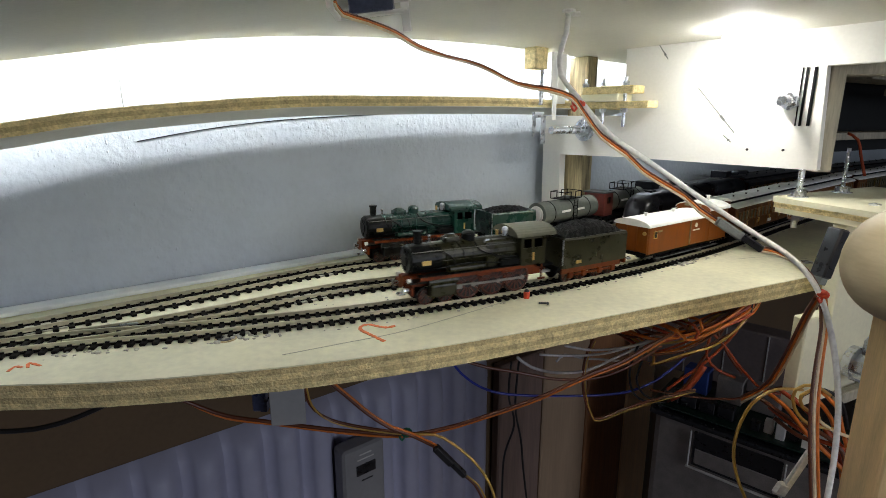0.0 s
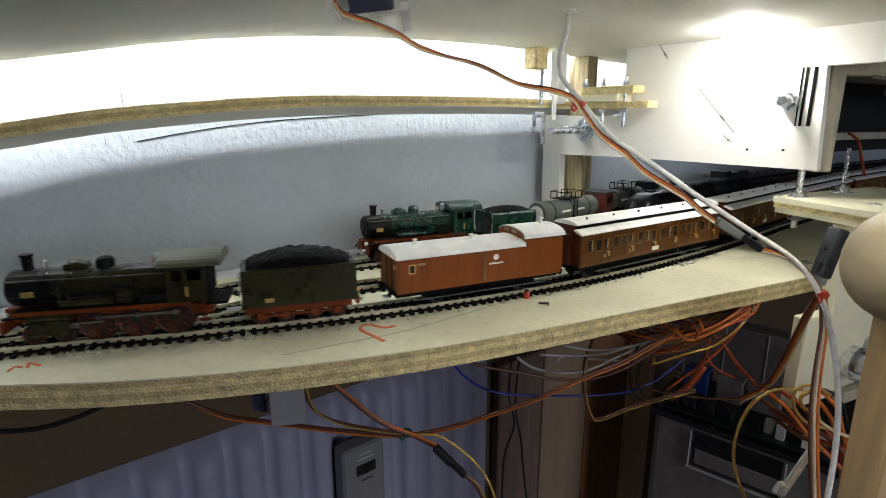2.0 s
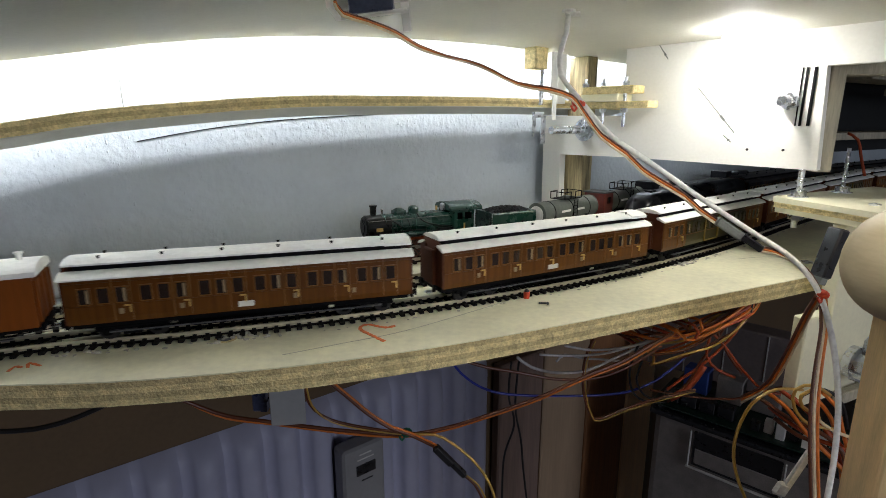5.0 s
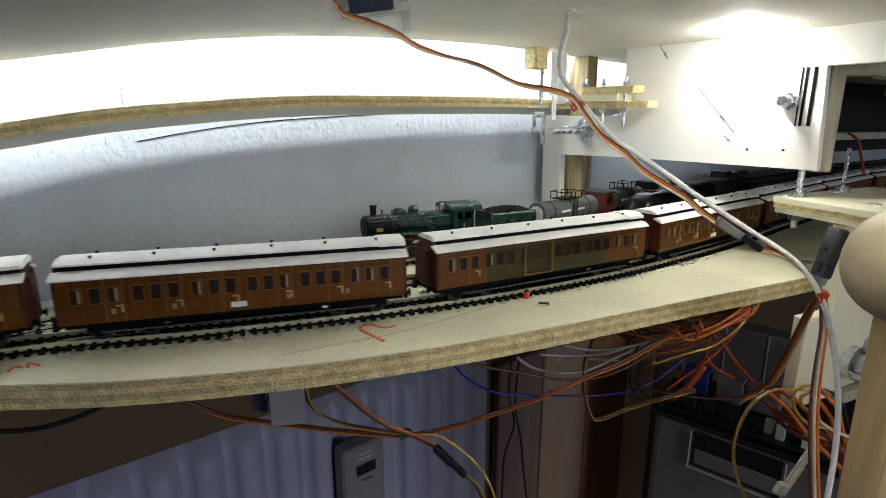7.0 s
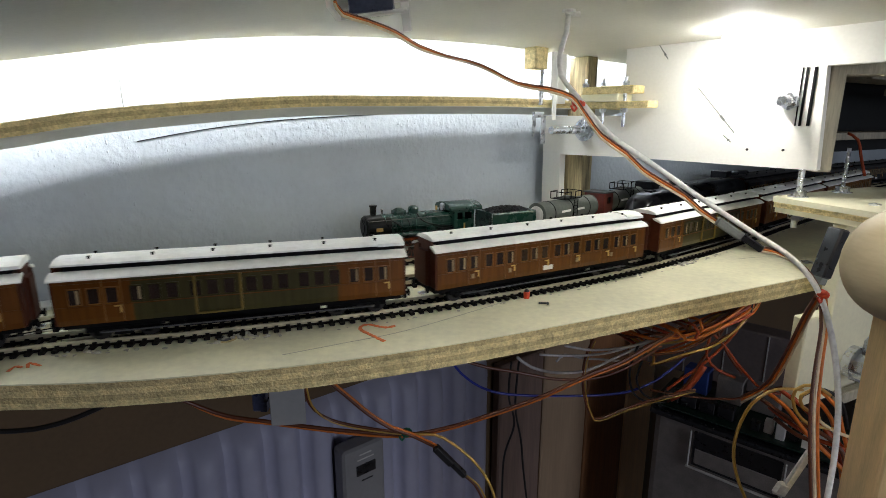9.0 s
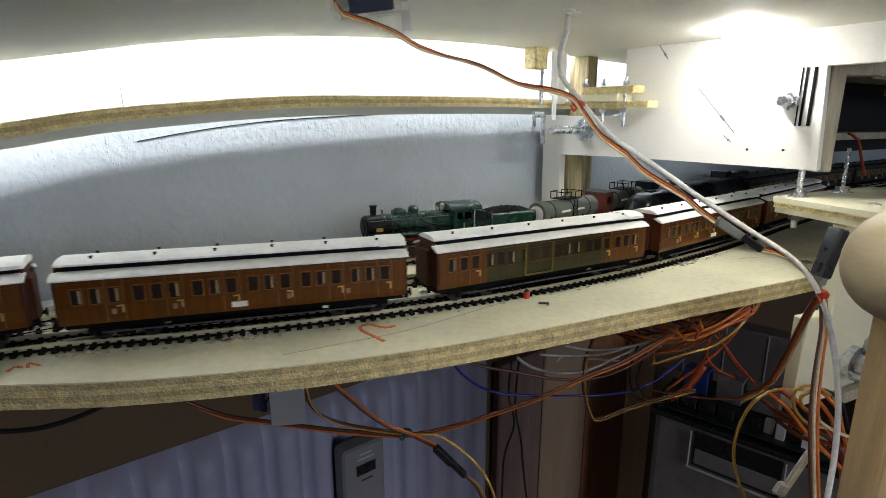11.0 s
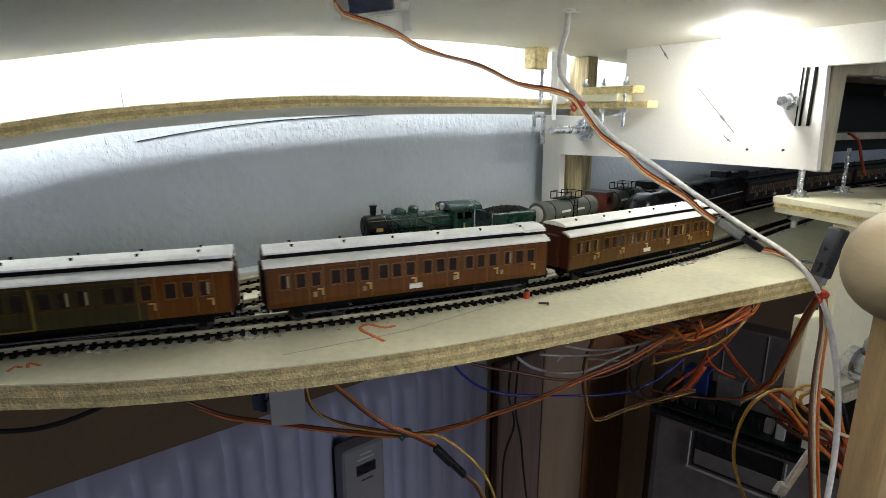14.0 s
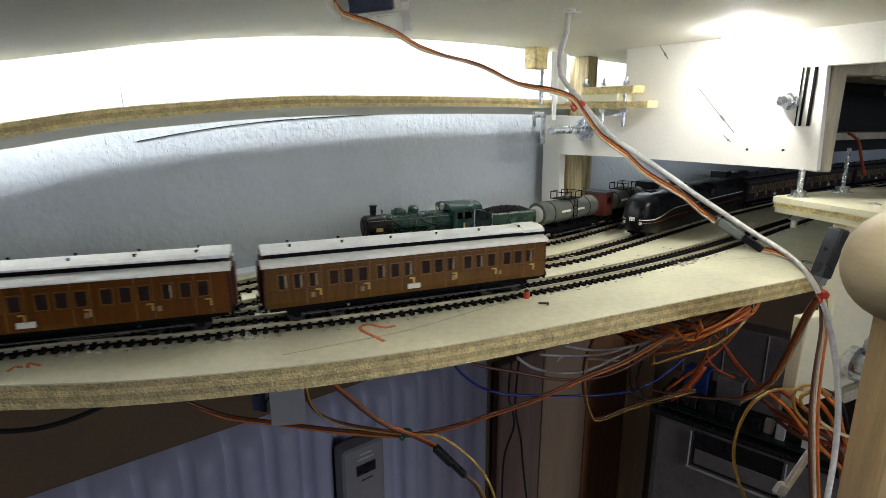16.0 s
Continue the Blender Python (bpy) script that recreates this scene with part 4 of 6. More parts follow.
def streamliner():
    """A fully clad express engine with its tender: one smooth skin with a rounded nose."""
    e = thing("streamlined_locomotive", Matrix(), "glossy black streamlined steam locomotive with white and red lining", "steam locomotive")
    length, bm, rings = 0.275, B(), []
    prof = []
    for k in range(25):
        a = math.pi * (k / 24)
        c, s = math.cos(a), math.sin(a)
        prof.append((math.copysign(abs(c) ** 0.55, c), s ** 0.62 if s > 0 else 0))
    xs = [0.0, 0.0015, 0.004, 0.008, 0.013, 0.019, 0.026, 0.04, 0.07, 0.11, 0.15, 0.172, 0.182, 0.184, 0.23, length]
    for x in xs:
        n = min(1.0, x / 0.022)
        w = 0.0160 * (1 - (1 - n) ** 2.4) ** 0.5 + 0.0012
        top = 0.016 + 0.0285 * (1 - (1 - min(1.0, x / 0.034)) ** 2.6) ** 0.6 + 0.001
        if x > 0.183:
            top -= 0.002
        bot = 0.0040 + 0.004 * (1 - n)
        ring = [bm.verts.new((x, w * a, bot + 0.012 + (top - bot - 0.012) * b)) for a, b in prof]
        ring = [bm.verts.new((x, w * 0.95, bot))] + ring + [bm.verts.new((x, -w * 0.95, bot))]
        rings.append(ring)
    for a, b in zip(rings, rings[1:]):
        for q in range(len(a)):
            bm.faces.new((a[q], b[q], b[(q + 1) % len(a)], a[(q + 1) % len(a)]))
    bm.faces.new(rings[0])
    bm.faces.new(rings[-1][::-1])
    part("cladding", bm, M["stream_black"], e, smooth=True)

    def line(z_of, r, name, material):
        for sgn in (-1, 1):
            pts = []
            for k in range(25):
                x = 0.0012 + 0.26 * (k / 24) ** 1.7
                n = min(1.0, x / 0.022)
                pts.append((x, sgn * (0.0160 * (1 - (1 - n) ** 2.4) ** 0.5 + 0.0014), z_of(x)))
            part(name, tube(B(), pts, r, 6, 0.003), M[material], e)
    line(lambda x: 0.0195 + 0.0085 * (1 / (1 + math.exp(-(x - 0.040) * 110))), 0.00055, "white_lining", "white_print")
    line(lambda x: 0.0165 + 0.0030 * (1 / (1 + math.exp(-(x - 0.045) * 110))), 0.00035, "red_lining", "red_line")
    part("chimney", box(B(), (0.012, 0.008, 0.003), (0.036, 0, 0.0455), bevel=0.001), M["stream_black"], e)
    for sgn in (-1, 1):
        part("cab_window", box(B(), (0.010, 0.0006, 0.007), (0.160, sgn * 0.0172, 0.036)), M["pane"], e)
        part("head_lamp", cyl(B(), 0.0016, 0.003, (0.003, sgn * 0.0085, 0.0160), "x", 12), M["white_print"], e)
        part("buffer", cyl(cyl(B(), 0.0014, 0.006, (0.000, sgn * 0.0098, 0.0110), "x", 10), 0.0027, 0.0008, (-0.0034, sgn * 0.0098, 0.0110), "x", 14), M["black"], e)
    bm = box(B(), (0.0008, 0.006, 0.0040), (0.0006, 0, 0.0200))
    part("front_emblem", bm, M["white_print"], e)
    part("underframe", box(B(), (length - 0.02, 0.018, 0.006), (length / 2, 0, 0.0065)), M["black"], e)
    wheels = []
    for x in (0.02, 0.05, 0.075, 0.10, 0.125, 0.15, 0.195, 0.215, 0.24, 0.26):
        wheels.append((wheelset(e, 0.0055), x, 0.0055))
    settle(wheels)
    return e


def park(e, path, s, half):
    e.matrix_basis = path.seat(s, half, RAIL)


def parked_stock():
    e, w, rods = steam_engine("parked green steam locomotive with black smokebox by the wall", "loco_green", roof="loco_green")
    settle(w)
    for r, x, y, z, c, ph in rods:
        r.matrix_basis = pose(x + c, y, z)
    park(e, T1, 0.840 + 0.0583, 0.033)
    e, w = tender("low green tender behind the parked locomotive", "loco_green", 0.054, 0.0050)
    settle(w)
    park(e, T1, 0.9925, 0.018)
    park(tank_wagon("grey tank wagon with white ring and railed walkway", 0.098, False), T1, 1.079, 0.026)
    park(tank_wagon("grey tank wagon with a dark red brake cab", 0.105, True), T1, 1.190, 0.028)
    for k in range(5):
        park(dark_wagon("dark goods wagon parked on the rear track", 0.104, k % 2 == 0), T1, 1.305 + 0.114 * k, 0.028)
    e = streamliner()
    (x, y), a = T2.at(0.488)
    (x1, y1), a = T2.at(0.488 + 0.25)
    e.matrix_basis = pose(x, y, RAIL, 0, 0, math.degrees(math.atan2(y1 - y, x1 - x)))
    for k in range(4):
        e, w = coach("parked_coach", 0.19, "dark_coach", "dark express coach parked behind the black locomotive", None, "blind", 20 + k, "grey_roof", "parked coaches")
        settle(w)
        park(e, T2, 0.488 + 0.278 + 0.1 + 0.2 * k, 0.065)

room()
baseboard_deck()
upper_ramp()
upper_deck()
cross_panel()
spot()
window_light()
led_bar()
track(T3, 1.2, 4.2, "front track with black plastic sleepers and worn steel rails", 1.95, 3.0)
track(T2, 0.0, 2.2, "siding joining the front track at a turnout", 0.0, 0.9, 0.0082)
track(T1, 0.3, 2.8, "rear track beside the wall strip", 0.5, 1.6, 0.0082)
parked_stock()

# ---- things round the tracks ----
def wire_mat(name, color):
    return mat(name, color, 0.38, scale=120, vary=0.18, bump=0.1, fine=4, coat=0.2)


M.update({
    "w_brown": wire_mat("wire_brown", (0.115, 0.032, 0.012)),
    "w_orange": wire_mat("wire_orange", (0.62, 0.16, 0.02)),
    "w_cream": wire_mat("wire_cream", (0.72, 0.60, 0.40)),
    "w_white": wire_mat("wire_white", (0.80, 0.79, 0.76)),
    "w_black": wire_mat("wire_black", (0.015, 0.014, 0.014)),
    "w_tan": wire_mat("wire_tan", (0.50, 0.30, 0.07)),
    "w_blue": wire_mat("wire_blue", (0.02, 0.035, 0.30)),
    "w_grey": wire_mat("wire_grey", (0.55, 0.53, 0.52)),
    "w_dred": wire_mat("wire_dark_red", (0.36, 0.055, 0.015)),
    # brown carries the shade that lies on the plaster under the board
    "dado": mat("brown_wall_paint", (0.125, 0.079, 0.040), 0.8, scale=12, vary=0.15, bump=0.3, fine=20),
    "radiator": mat("radiator_enamel", (0.38, 0.38, 0.49), 0.45, scale=12, vary=0.08, bump=0.05, spec=0.25, by_object=0.25),
    "meter": mat("meter_plastic", (0.38, 0.38, 0.38), 0.45, scale=50, vary=0.08, bump=0.1),
    "meter_body": mat("meter_body", (0.24, 0.235, 0.24), 0.5, scale=50, vary=0.08, bump=0.1),
    "plank_pale": mat("plank_pale", (0.33, 0.23, 0.15), 0.55, scale=14, vary=0.15, bump=0.2, stretch=(4, 4, 0.3)),
    "carton": mat("carton", (0.19, 0.155, 0.15), 0.8, scale=40, vary=0.15, bump=0.2),
    "plank_brown": mat("plank_brown", (0.25, 0.115, 0.05), 0.5, scale=14, vary=0.35, bump=0.2, stretch=(4, 4, 0.3)),
    "plank_beige": mat("plank_beige", (0.84, 0.58, 0.33), 0.55, scale=14, vary=0.15, bump=0.2, stretch=(4, 4, 0.3)),
    "case": mat("dark_plastic", (0.20, 0.18, 0.17), 0.5, scale=90, vary=0.2, bump=0.35, fine=8),
    "case_light": mat("case_edge", (0.55, 0.54, 0.52), 0.4, scale=90, vary=0.2, bump=0.2),
    "pcb": mat("circuit_board", (0.006, 0.022, 0.014), 0.4, scale=200, vary=0.3, bump=0.1),
    "relay_blue": mat("relay_blue", (0.02, 0.05, 0.22), 0.4, scale=200, vary=0.2, bump=0.0),
    "plank_grey": mat("plank_grey_brown", (0.20, 0.135, 0.11), 0.5, scale=14, vary=0.3, bump=0.2, stretch=(4, 4, 0.3)),
    "connector": mat("grey_sleeve", (0.15, 0.16, 0.15), 0.5, scale=150, vary=0.25, bump=0.3),
    "black_plastic": mat("black_plastic", (0.014, 0.014, 0.016), 0.3, scale=150, vary=0.3, bump=0.2),
    "tie_red": mat("tie_red", (0.62, 0.06, 0.02), 0.4, scale=150, vary=0.2, bump=0.0),
    "tie_green": mat("tie_green", (0.02, 0.13, 0.08), 0.4, scale=150, vary=0.2, bump=0.0),
    "red_pen": mat("red_pen", (0.80, 0.20, 0.06), 0.7, scale=300, vary=0.3, bump=0.0),
    "pencil": mat("pencil_line", (0.48, 0.46, 0.36), 0.8, scale=300, vary=0.2, bump=0.0),
    "knob_wood": mat("knob_wood", (0.46, 0.37, 0.23), 0.5, scale=25, vary=0.12, bump=0.1, stretch=(1, 1, 4)),
    "glue": mat("dried_glue", (0.42, 0.40, 0.33), 0.35, scale=200, vary=0.3, bump=0.5),
    "servo": mat("servo_case", (0.05, 0.06, 0.11), 0.3, scale=90, vary=0.4, bump=0.1, coat=0.4),
    # near-black colour stands in for the shade inside the neighbouring bay
    "bay_shade": mat("dark_back_board", (0.014, 0.015, 0.016), 0.8, scale=12, vary=0.3, bump=0.2),
    "post_grey": mat("weathered_post", (0.42, 0.38, 0.29), 0.75, scale=35, vary=0.3, bump=0.4, stretch=(4, 4, 0.4)),
})


def on_wall(name, label, category, u, z, kind=""):
    return thing(name, WALL @ Matrix.Translation((u, 0, z)), label, category, kind=kind)


def below_board():
    # thin sheet over the same wall, coloured as the shade below the board
    d = part("wall_dado", box(B(), (3.6, 0.004, 0.85), (0.7, -0.002, -0.44)), M["dado"])
    d.matrix_basis = WALL
    tagged(d, "lower part of the wall under the board, its shade put into brown colour", "wall", kind="structure")
    # fluted panel radiator
    e = on_wall("radiator", "white enamelled radiator with vertical flutes under the board", "radiator", 0.0, 0)
    u0, u1, top, bot = -0.42, 0.445, -0.136, -0.72
    pitch, n = 0.034, int((u1 - u0) / 0.034)
    bm, rows = B(), []
    for z, d in ((bot, 1.0), (top - 0.030, 1.0), (top - 0.016, 0.8), (top - 0.006, 0.35), (top, 0.0)):
        rows.append([bm.verts.new((du, -0.0046 - 0.0105 * min(1.0, d * 1.6) - d * y, z)) for du, y in
                     ((0.0, 0.0), (0.006, 0.0), (0.0085, 0.0075), (0.012, 0.0115), (0.021, 0.0125), (0.026, 0.0110), (0.0295, 0.0050), (pitch, 0.0))])
    for a, b in zip(rows, rows[1:]):
        for q in range(len(a) - 1):
            bm.faces.new((a[q], a[q + 1], b[q + 1], b[q]))
    flute = part("flute", bm, M["radiator"], e, smooth=True)
    flute.matrix_basis = pose(u0, 0, 0)
    for k in range(1, n):
        again(flute, e, pose(u0 + pitch * k, 0, 0))
    # heat meter clipped on the radiator
    h = on_wall("heat_meter", "grey-white heat cost meter with dark display on the radiator", "heat meter", 0.2410, -0.250)
    part("housing", box(B(), (0.046, 0.020, 0.150), (0, -0.038, 0), bevel=0.006, seg=3), M["meter_body"], h)
    part("display", box(B(), (0.0205, 0.0012, 0.0105), (0.001, -0.0484, 0.050)), M["black_plastic"], h)
    for k, w in enumerate((0.016, 0.022)):
        part("print_bar", box(B(), (w * 0.8, 0.0006, 0.0012), (0.001, -0.0482, 0.066 - 0.005 * k)), M["case_light"], h)
    part("print_bar", box(B(), (0.012, 0.0006, 0.0012), (0.002, -0.0482, 0.038)), M["black_plastic"], h)
    # upright planks beside the radiator
    for u0, u1, m, lab in ((0.450, 0.532, "plank_grey", "grey-brown upright plank beside the radiator"), (0.535, 0.633, "plank_pale", "dull beige upright plank against the wall"),
                           (0.636, 0.740, "plank_brown", "dark brown upright plank between beige ones"), (0.743, 0.826, "plank_beige", "beige upright plank against the wall")):
        p = part("plank", box(B(), (u1 - u0, 0.014, 0.66), ((u0 + u1) / 2, -0.013, -0.50), bevel=0.002), M[m])
        p.matrix_basis = WALL
        tagged(p, lab, "plank", "upright planks by the wall")


def case_and_electronics():
    base = pose(0.345, 0.565, 0.026, 0, 0, -42)
    e = thing("equipment_case", base, "dark grey plastic case with a recessed handle", "case")
    part("body", box(B(), (0.40, 0.20, 0.68), (0.115, 0.085, -0.60), bevel=0.008, seg=2), M["case"], e)
    part("lid", box(B(), (0.41, 0.21, 0.008), (0.115, 0.083, -0.2612), bevel=0.004, seg=2), M["black_plastic"], e)
    bm = box(B(), (0.105, 0.004, 0.0016), (0.012, -0.019, -0.320), bevel=0.0004)
    for x in (-0.038, 0.062):
        box(bm, (0.0012, 0.004, 0.050), (x, -0.019, -0.296), pose(0, 0, 0), bevel=0.0003)
    part("handle", bm, M["case_light"], e)
    part("handle_recess", box(B(), (0.094, 0.004, 0.046), (0.012, -0.0162, -0.294), bevel=0.001), M["black_plastic"], e)
    part("grip_panel", box(B(), (0.088, 0.003, 0.020), (0.012, -0.0178, -0.303), bevel=0.001), M["case"], e)
    for k in range(6):
        part("raised_bar", box(B(), (0.007, 0.0016, 0.015), (0.006 + 0.012 * k, -0.0158, -0.358)), M["case"], e)
    # circuit boards on the case
    g = thing("circuit_board", base @ Matrix.Translation((0.03, 0.024, -0.257)), "circuit board with blue relays and white terminals on the case", "circuit board")
    part("board", box(B(), (0.24, 0.085, 0.002), (0, 0, 0.006)), M["pcb"], g)
    for x in (-0.11, 0.11):
        for y in (-0.035, 0.035):
            part("spacer", cyl(B(), 0.003, 0.006, (x, y, 0.002), seg=8), M["steel"], g)
    for k in range(4):
        part("relay", box(B(), (0.018, 0.014, 0.015), (-0.10 + 0.021 * k, -0.022, 0.0148), bevel=0.0008), M["black_plastic"], g)
    for k in range(9):
        part("terminal", box(B(), (0.009, 0.010, 0.011 + 0.006 * (k % 3)), (-0.005 + 0.0125 * k, -0.028 + 0.006 * (k % 2), 0.0135), bevel=0.0006), M["white_print" if k % 3 else "black_plastic"], g)
    for k in range(7):
        part("pin", cyl(B(), 0.0008, 0.022, (0.01 + 0.009 * k, -0.012, 0.018), seg=6), M["steel"], g)
    for k in range(3):
        part("blue_box", box(B(), (0.030, 0.022, 0.032), (-0.085 + 0.04 * k, 0.025, 0.024), bevel=0.001), M["relay_blue" if k == 0 else "case"], g)
    b = thing("storage_box", base @ Matrix.Translation((-0.06, 0.12, -0.257)), "pale cardboard box standing on the case", "box")
    part("carton", box(B(), (0.20, 0.035, 0.085), (0, 0, 0.0435), bevel=0.002), M["carton"], b)
    for k in range(4):
        part("fold", box(B(), (0.0014, 0.0012, 0.08), (-0.08 + 0.05 * k, -0.0176, 0.0435)), M["case_light"], b)
    t = thing("ribbon_grip", pose(0.2385, 0.31, -0.104, 0, 24, 0), "pale plastic strap among the leads", "strap")
    part("strap", box(box(B(), (0.006, 0.003, 0.034), (0, 0, 0.0), bevel=0.001), (0.011, 0.004, 0.011), (-0.002, 0, -0.018), bevel=0.002), M["w_white"], t)


def screw_nut(bm, r, h, at, axis="z"):
    return cyl(bm, r, h, at, axis, 6)


def right_side():
    # plywood plate on the cream side panel, held by threaded rods
    e = thing("support_plate", pose(0, 0, 0), "thick raw plywood plate held by threaded rods", "plywood plate")
    out = [(0.279, 0.444), (0.285, 0.450), (0.42, 0.515), (0.46, 0.40), (0.303, 0.352)]
    cx, cy = 0.36, 0.44
    for k in range(3):
        f = (1.0, 0.985, 0.965)[2 - k]
        o = [(cx + (x - cx) * f, cy + (y - cy) * f) for x, y in out]
        part("ply", slab(B(), o, 0.048 + 0.0044 * k, 0.0523 + 0.0044 * k), M["cream" if k != 1 else "ply_light"], e)
    for (x, y), z0, z1 in (((0.298, 0.441), 0.035, 0.0840), ((0.356, 0.470), 0.040, 0.100)):
        r = thing("threaded_rod", pose(x, y, 0), "zinc threaded rod with nuts through the plywood plate", "threaded rod")
        part("rod", rod(0.0026 if x < 0.32 else 0.0017, z1 - z0, (0, 0, (z0 + z1) / 2)), M["steel"], r)
        for z in (0.0445, 0.0640):
            part("nut", screw_nut(B(), 0.0056, 0.005, (0, 0, z)), M["steel"], r)
        for z in (0.0475, 0.0613):
            part("washer", cyl(B(), 0.0078, 0.0009, (0, 0, z), seg=20), M["steel"], r)
    h = part("screw_head", cyl(cyl(B(), 0.0040, 0.0012, (0.326, 0.395, 0.0616), seg=16), 0.0012, 0.0016, (0.326, 0.395, 0.0618), seg=6), M["steel"], e)
    # cream side panel under the plate
    m = pose(0.276, 0.3880, 0, 0, 0, 25.0)
    p = thing("side_panel", m, "cream-painted upright board carrying the track board, with bolts", "panel")
    part("panel", box(B(), (0.090, 0.011, 0.146), (0.070, -0.0057, -0.026), bevel=0.001), M["cream"], p)
    part("panel_foot", box(B(), (0.0300, 0.011, 0.076), (0.0098, -0.0057, -0.061), bevel=0.001), M["cream"], p)
    bm = cyl(B(), 0.0135, 0.006, (0.062, -0.0145, -0.070), "y", 28)
    part("large_washer", bm, M["steel"], p)
    part("bolt_head", screw_nut(B(), 0.0085, 0.010, (0.062, -0.021, -0.070), "y"), M["steel"], p)
    part("bolt_end", cyl(B(), 0.0040, 0.020, (0.058, -0.026, -0.080), "y", 12), M["steel"], p)
    part("hex_bolt", screw_nut(B(), 0.0085, 0.012, (0.086, -0.017, -0.060), "y"), M["steel"], p)
    part("batten", box(B(), (0.045, 0.008, 0.010), (0.068, -0.0155, -0.098), pose(0, 0, 0), bevel=0.001), M["post_grey"], p)
    # table leg of beech, with a round wooden knob on it
    l = thing("table_leg", pose(0.2390, 0.252, 0), "upright beech wood leg made of two boards", "table leg")
    part("board", box(B(), (0.026, 0.026, 0.98), (0.013, 0.013, -0.460), bevel=0.0015), M["beech"], l)
    part("board", box(B(), (0.040, 0.024, 0.98), (0.0475, 0.012, -0.462), bevel=0.0015), M["beech"], l)
    k = thing("wooden_knob", pose(0.2215, 0.240, 0.0560), "large round pale wooden knob close to the camera", "knob")
    part("knob_ball", ball(B(), 0.0280, (0, 0, 0), (1, 1, 1.02), 40), M["knob_wood"], k, smooth=True)
    part("knob_neck", cyl(B(), 0.012, 0.012, (0.0225, 0.022, -0.0230), seg=24), M["knob_wood"], k)
    # black terminal block on the panel's edge
    a, b = Vector((0.2770, 0.362, 0.0500)), Vector((0.2675, 0.360, 0.0150))
    q = (b - a).to_track_quat("Z", "Y").to_matrix().to_4x4()
    t = thing("terminal_block", Matrix.Translation((a + b) / 2) @ q, "black plug hanging from the plywood plate", "plug")
    part("housing", box(B(), (0.012, 0.008, 0.036), bevel=0.0012), M["black_plastic"], t)
    part("latch", box(B(), (0.006, 0.0018, 0.020), (0, -0.0046, 0), bevel=0.0004), M["case"], t)
    part("collar", box(B(), (0.009, 0.006, 0.006), (0, 0, 0.0200), bevel=0.0006), M["connector"], t)
    # knot of red cable tie
    for name, at, r, lab, mm in (("cable_tie", (0.2142, 0.2835, 0.0279), 0.0024, "red cable tie knotted round the leads", "tie_red"), ("cable_tie", (0.0788, 0.318, 0.1325), 0.0030, "red cable tie curled round the white cable", "tie_red"),
                                 ("cable_tie", (-0.0254, 0.330, -0.0897), 0.0030, "dark green tie round the brown leads", "tie_green")):
        bm = B()
        ring = [(at[0] + r * math.cos(a), at[1] + r * 0.8 * math.sin(a), at[2] + 0.0012 * math.sin(a)) for a in (2 * math.pi * k / 10 for k in range(11))]
        tube(bm, ring, 0.0011, 6, 0.001)
        tube(bm, [at, (at[0] - 0.003, at[1] - 0.003, at[2] - 0.004), (at[0] - 0.005, at[1] - 0.003, at[2] - 0.001)], 0.0008, 6, 0.001)
        box(bm, (0.0040, 0.0032, 0.0036), at, bevel=0.0006)
        tagged(part(name, bm, M[mm]), lab, "cable tie")
    # in-line connectors on the leads
    for name, a, b, w, mm, lab in (("inline_connector", (0.1570, 0.300, 0.0675), (0.1825, 0.295, 0.0508), 0.0065, "connector", "dark grey in-line connector on the three-wire lead"),
                                   ("inline_connector", (-0.0064, 0.330, -0.1005), (0.0154, 0.330, -0.1243), 0.0062, "black_plastic", "black in-line plug hanging before the radiator")):
        a, b = Vector(a), Vector(b)
        q = (b - a).to_track_quat("Z", "Y").to_matrix().to_4x4()
        ln = (b - a).length
        t = thing(name, Matrix.Translation((a + b) / 2) @ q, lab, "connector")
        part("socket", box(B(), (w, w * 0.8, ln * 0.55), (0, 0, -ln * 0.2), bevel=0.0008), M[mm], t)
        part("plug", box(B(), (w * 0.86, w * 0.66, ln * 0.5), (0, 0.0004, ln * 0.26), bevel=0.0008), M["black_plastic"], t)
        part("rib", box(B(), (w * 1.08, w * 0.5, 0.0016), (0, 0, 0.0)), M[mm], t)
    # frame and dim bay behind the bulkhead
    f = thing("timber_portal", pose(0.3250, 0.462, 0, 0, 0, -4), "weathered wooden frame of the dim neighbouring bay", "portal")
    part("post", box(B(), (0.0125, 0.018, 0.094), (0, 0, 0.1275), bevel=0.001), M["post_grey"], f)
    part("lintel", box(B(), (0.24, 0.016, 0.014), (0.126, 0.001, 0.1665), bevel=0.001), M["post_grey"], f)
    s = thing("rear_shelf", pose(0.66, 0.78, 0, 0, 0, 30), "shelf with boards in the neighbouring bay, its shade painted near-black", "shelf")
    # back and side are coloured as the bay's shade
    part("back", box(B(), (0.62, 0.012, 0.30), (0, 0.10, 0.225)), M["bay_shade"], s)
    part("side", box(B(), (0.012, 0.11, 0.30), (-0.31, 0.045, 0.225)), M["bay_shade"], s)
    part("shelf_board", box(B(), (0.60, 0.07, 0.010), (0, 0.056, 0.1030), bevel=0.001), M["post_grey"], s)
    part("shelf_board", box(B(), (0.40, 0.05, 0.010), (0.10, 0.03, 0.1830), bevel=0.001), M["post_grey"], s)
    part("shelf_board", box(B(), (0.30, 0.05, 0.010), (0.14, 0.00, 0.1640), bevel=0.001), M["post_grey"], s)


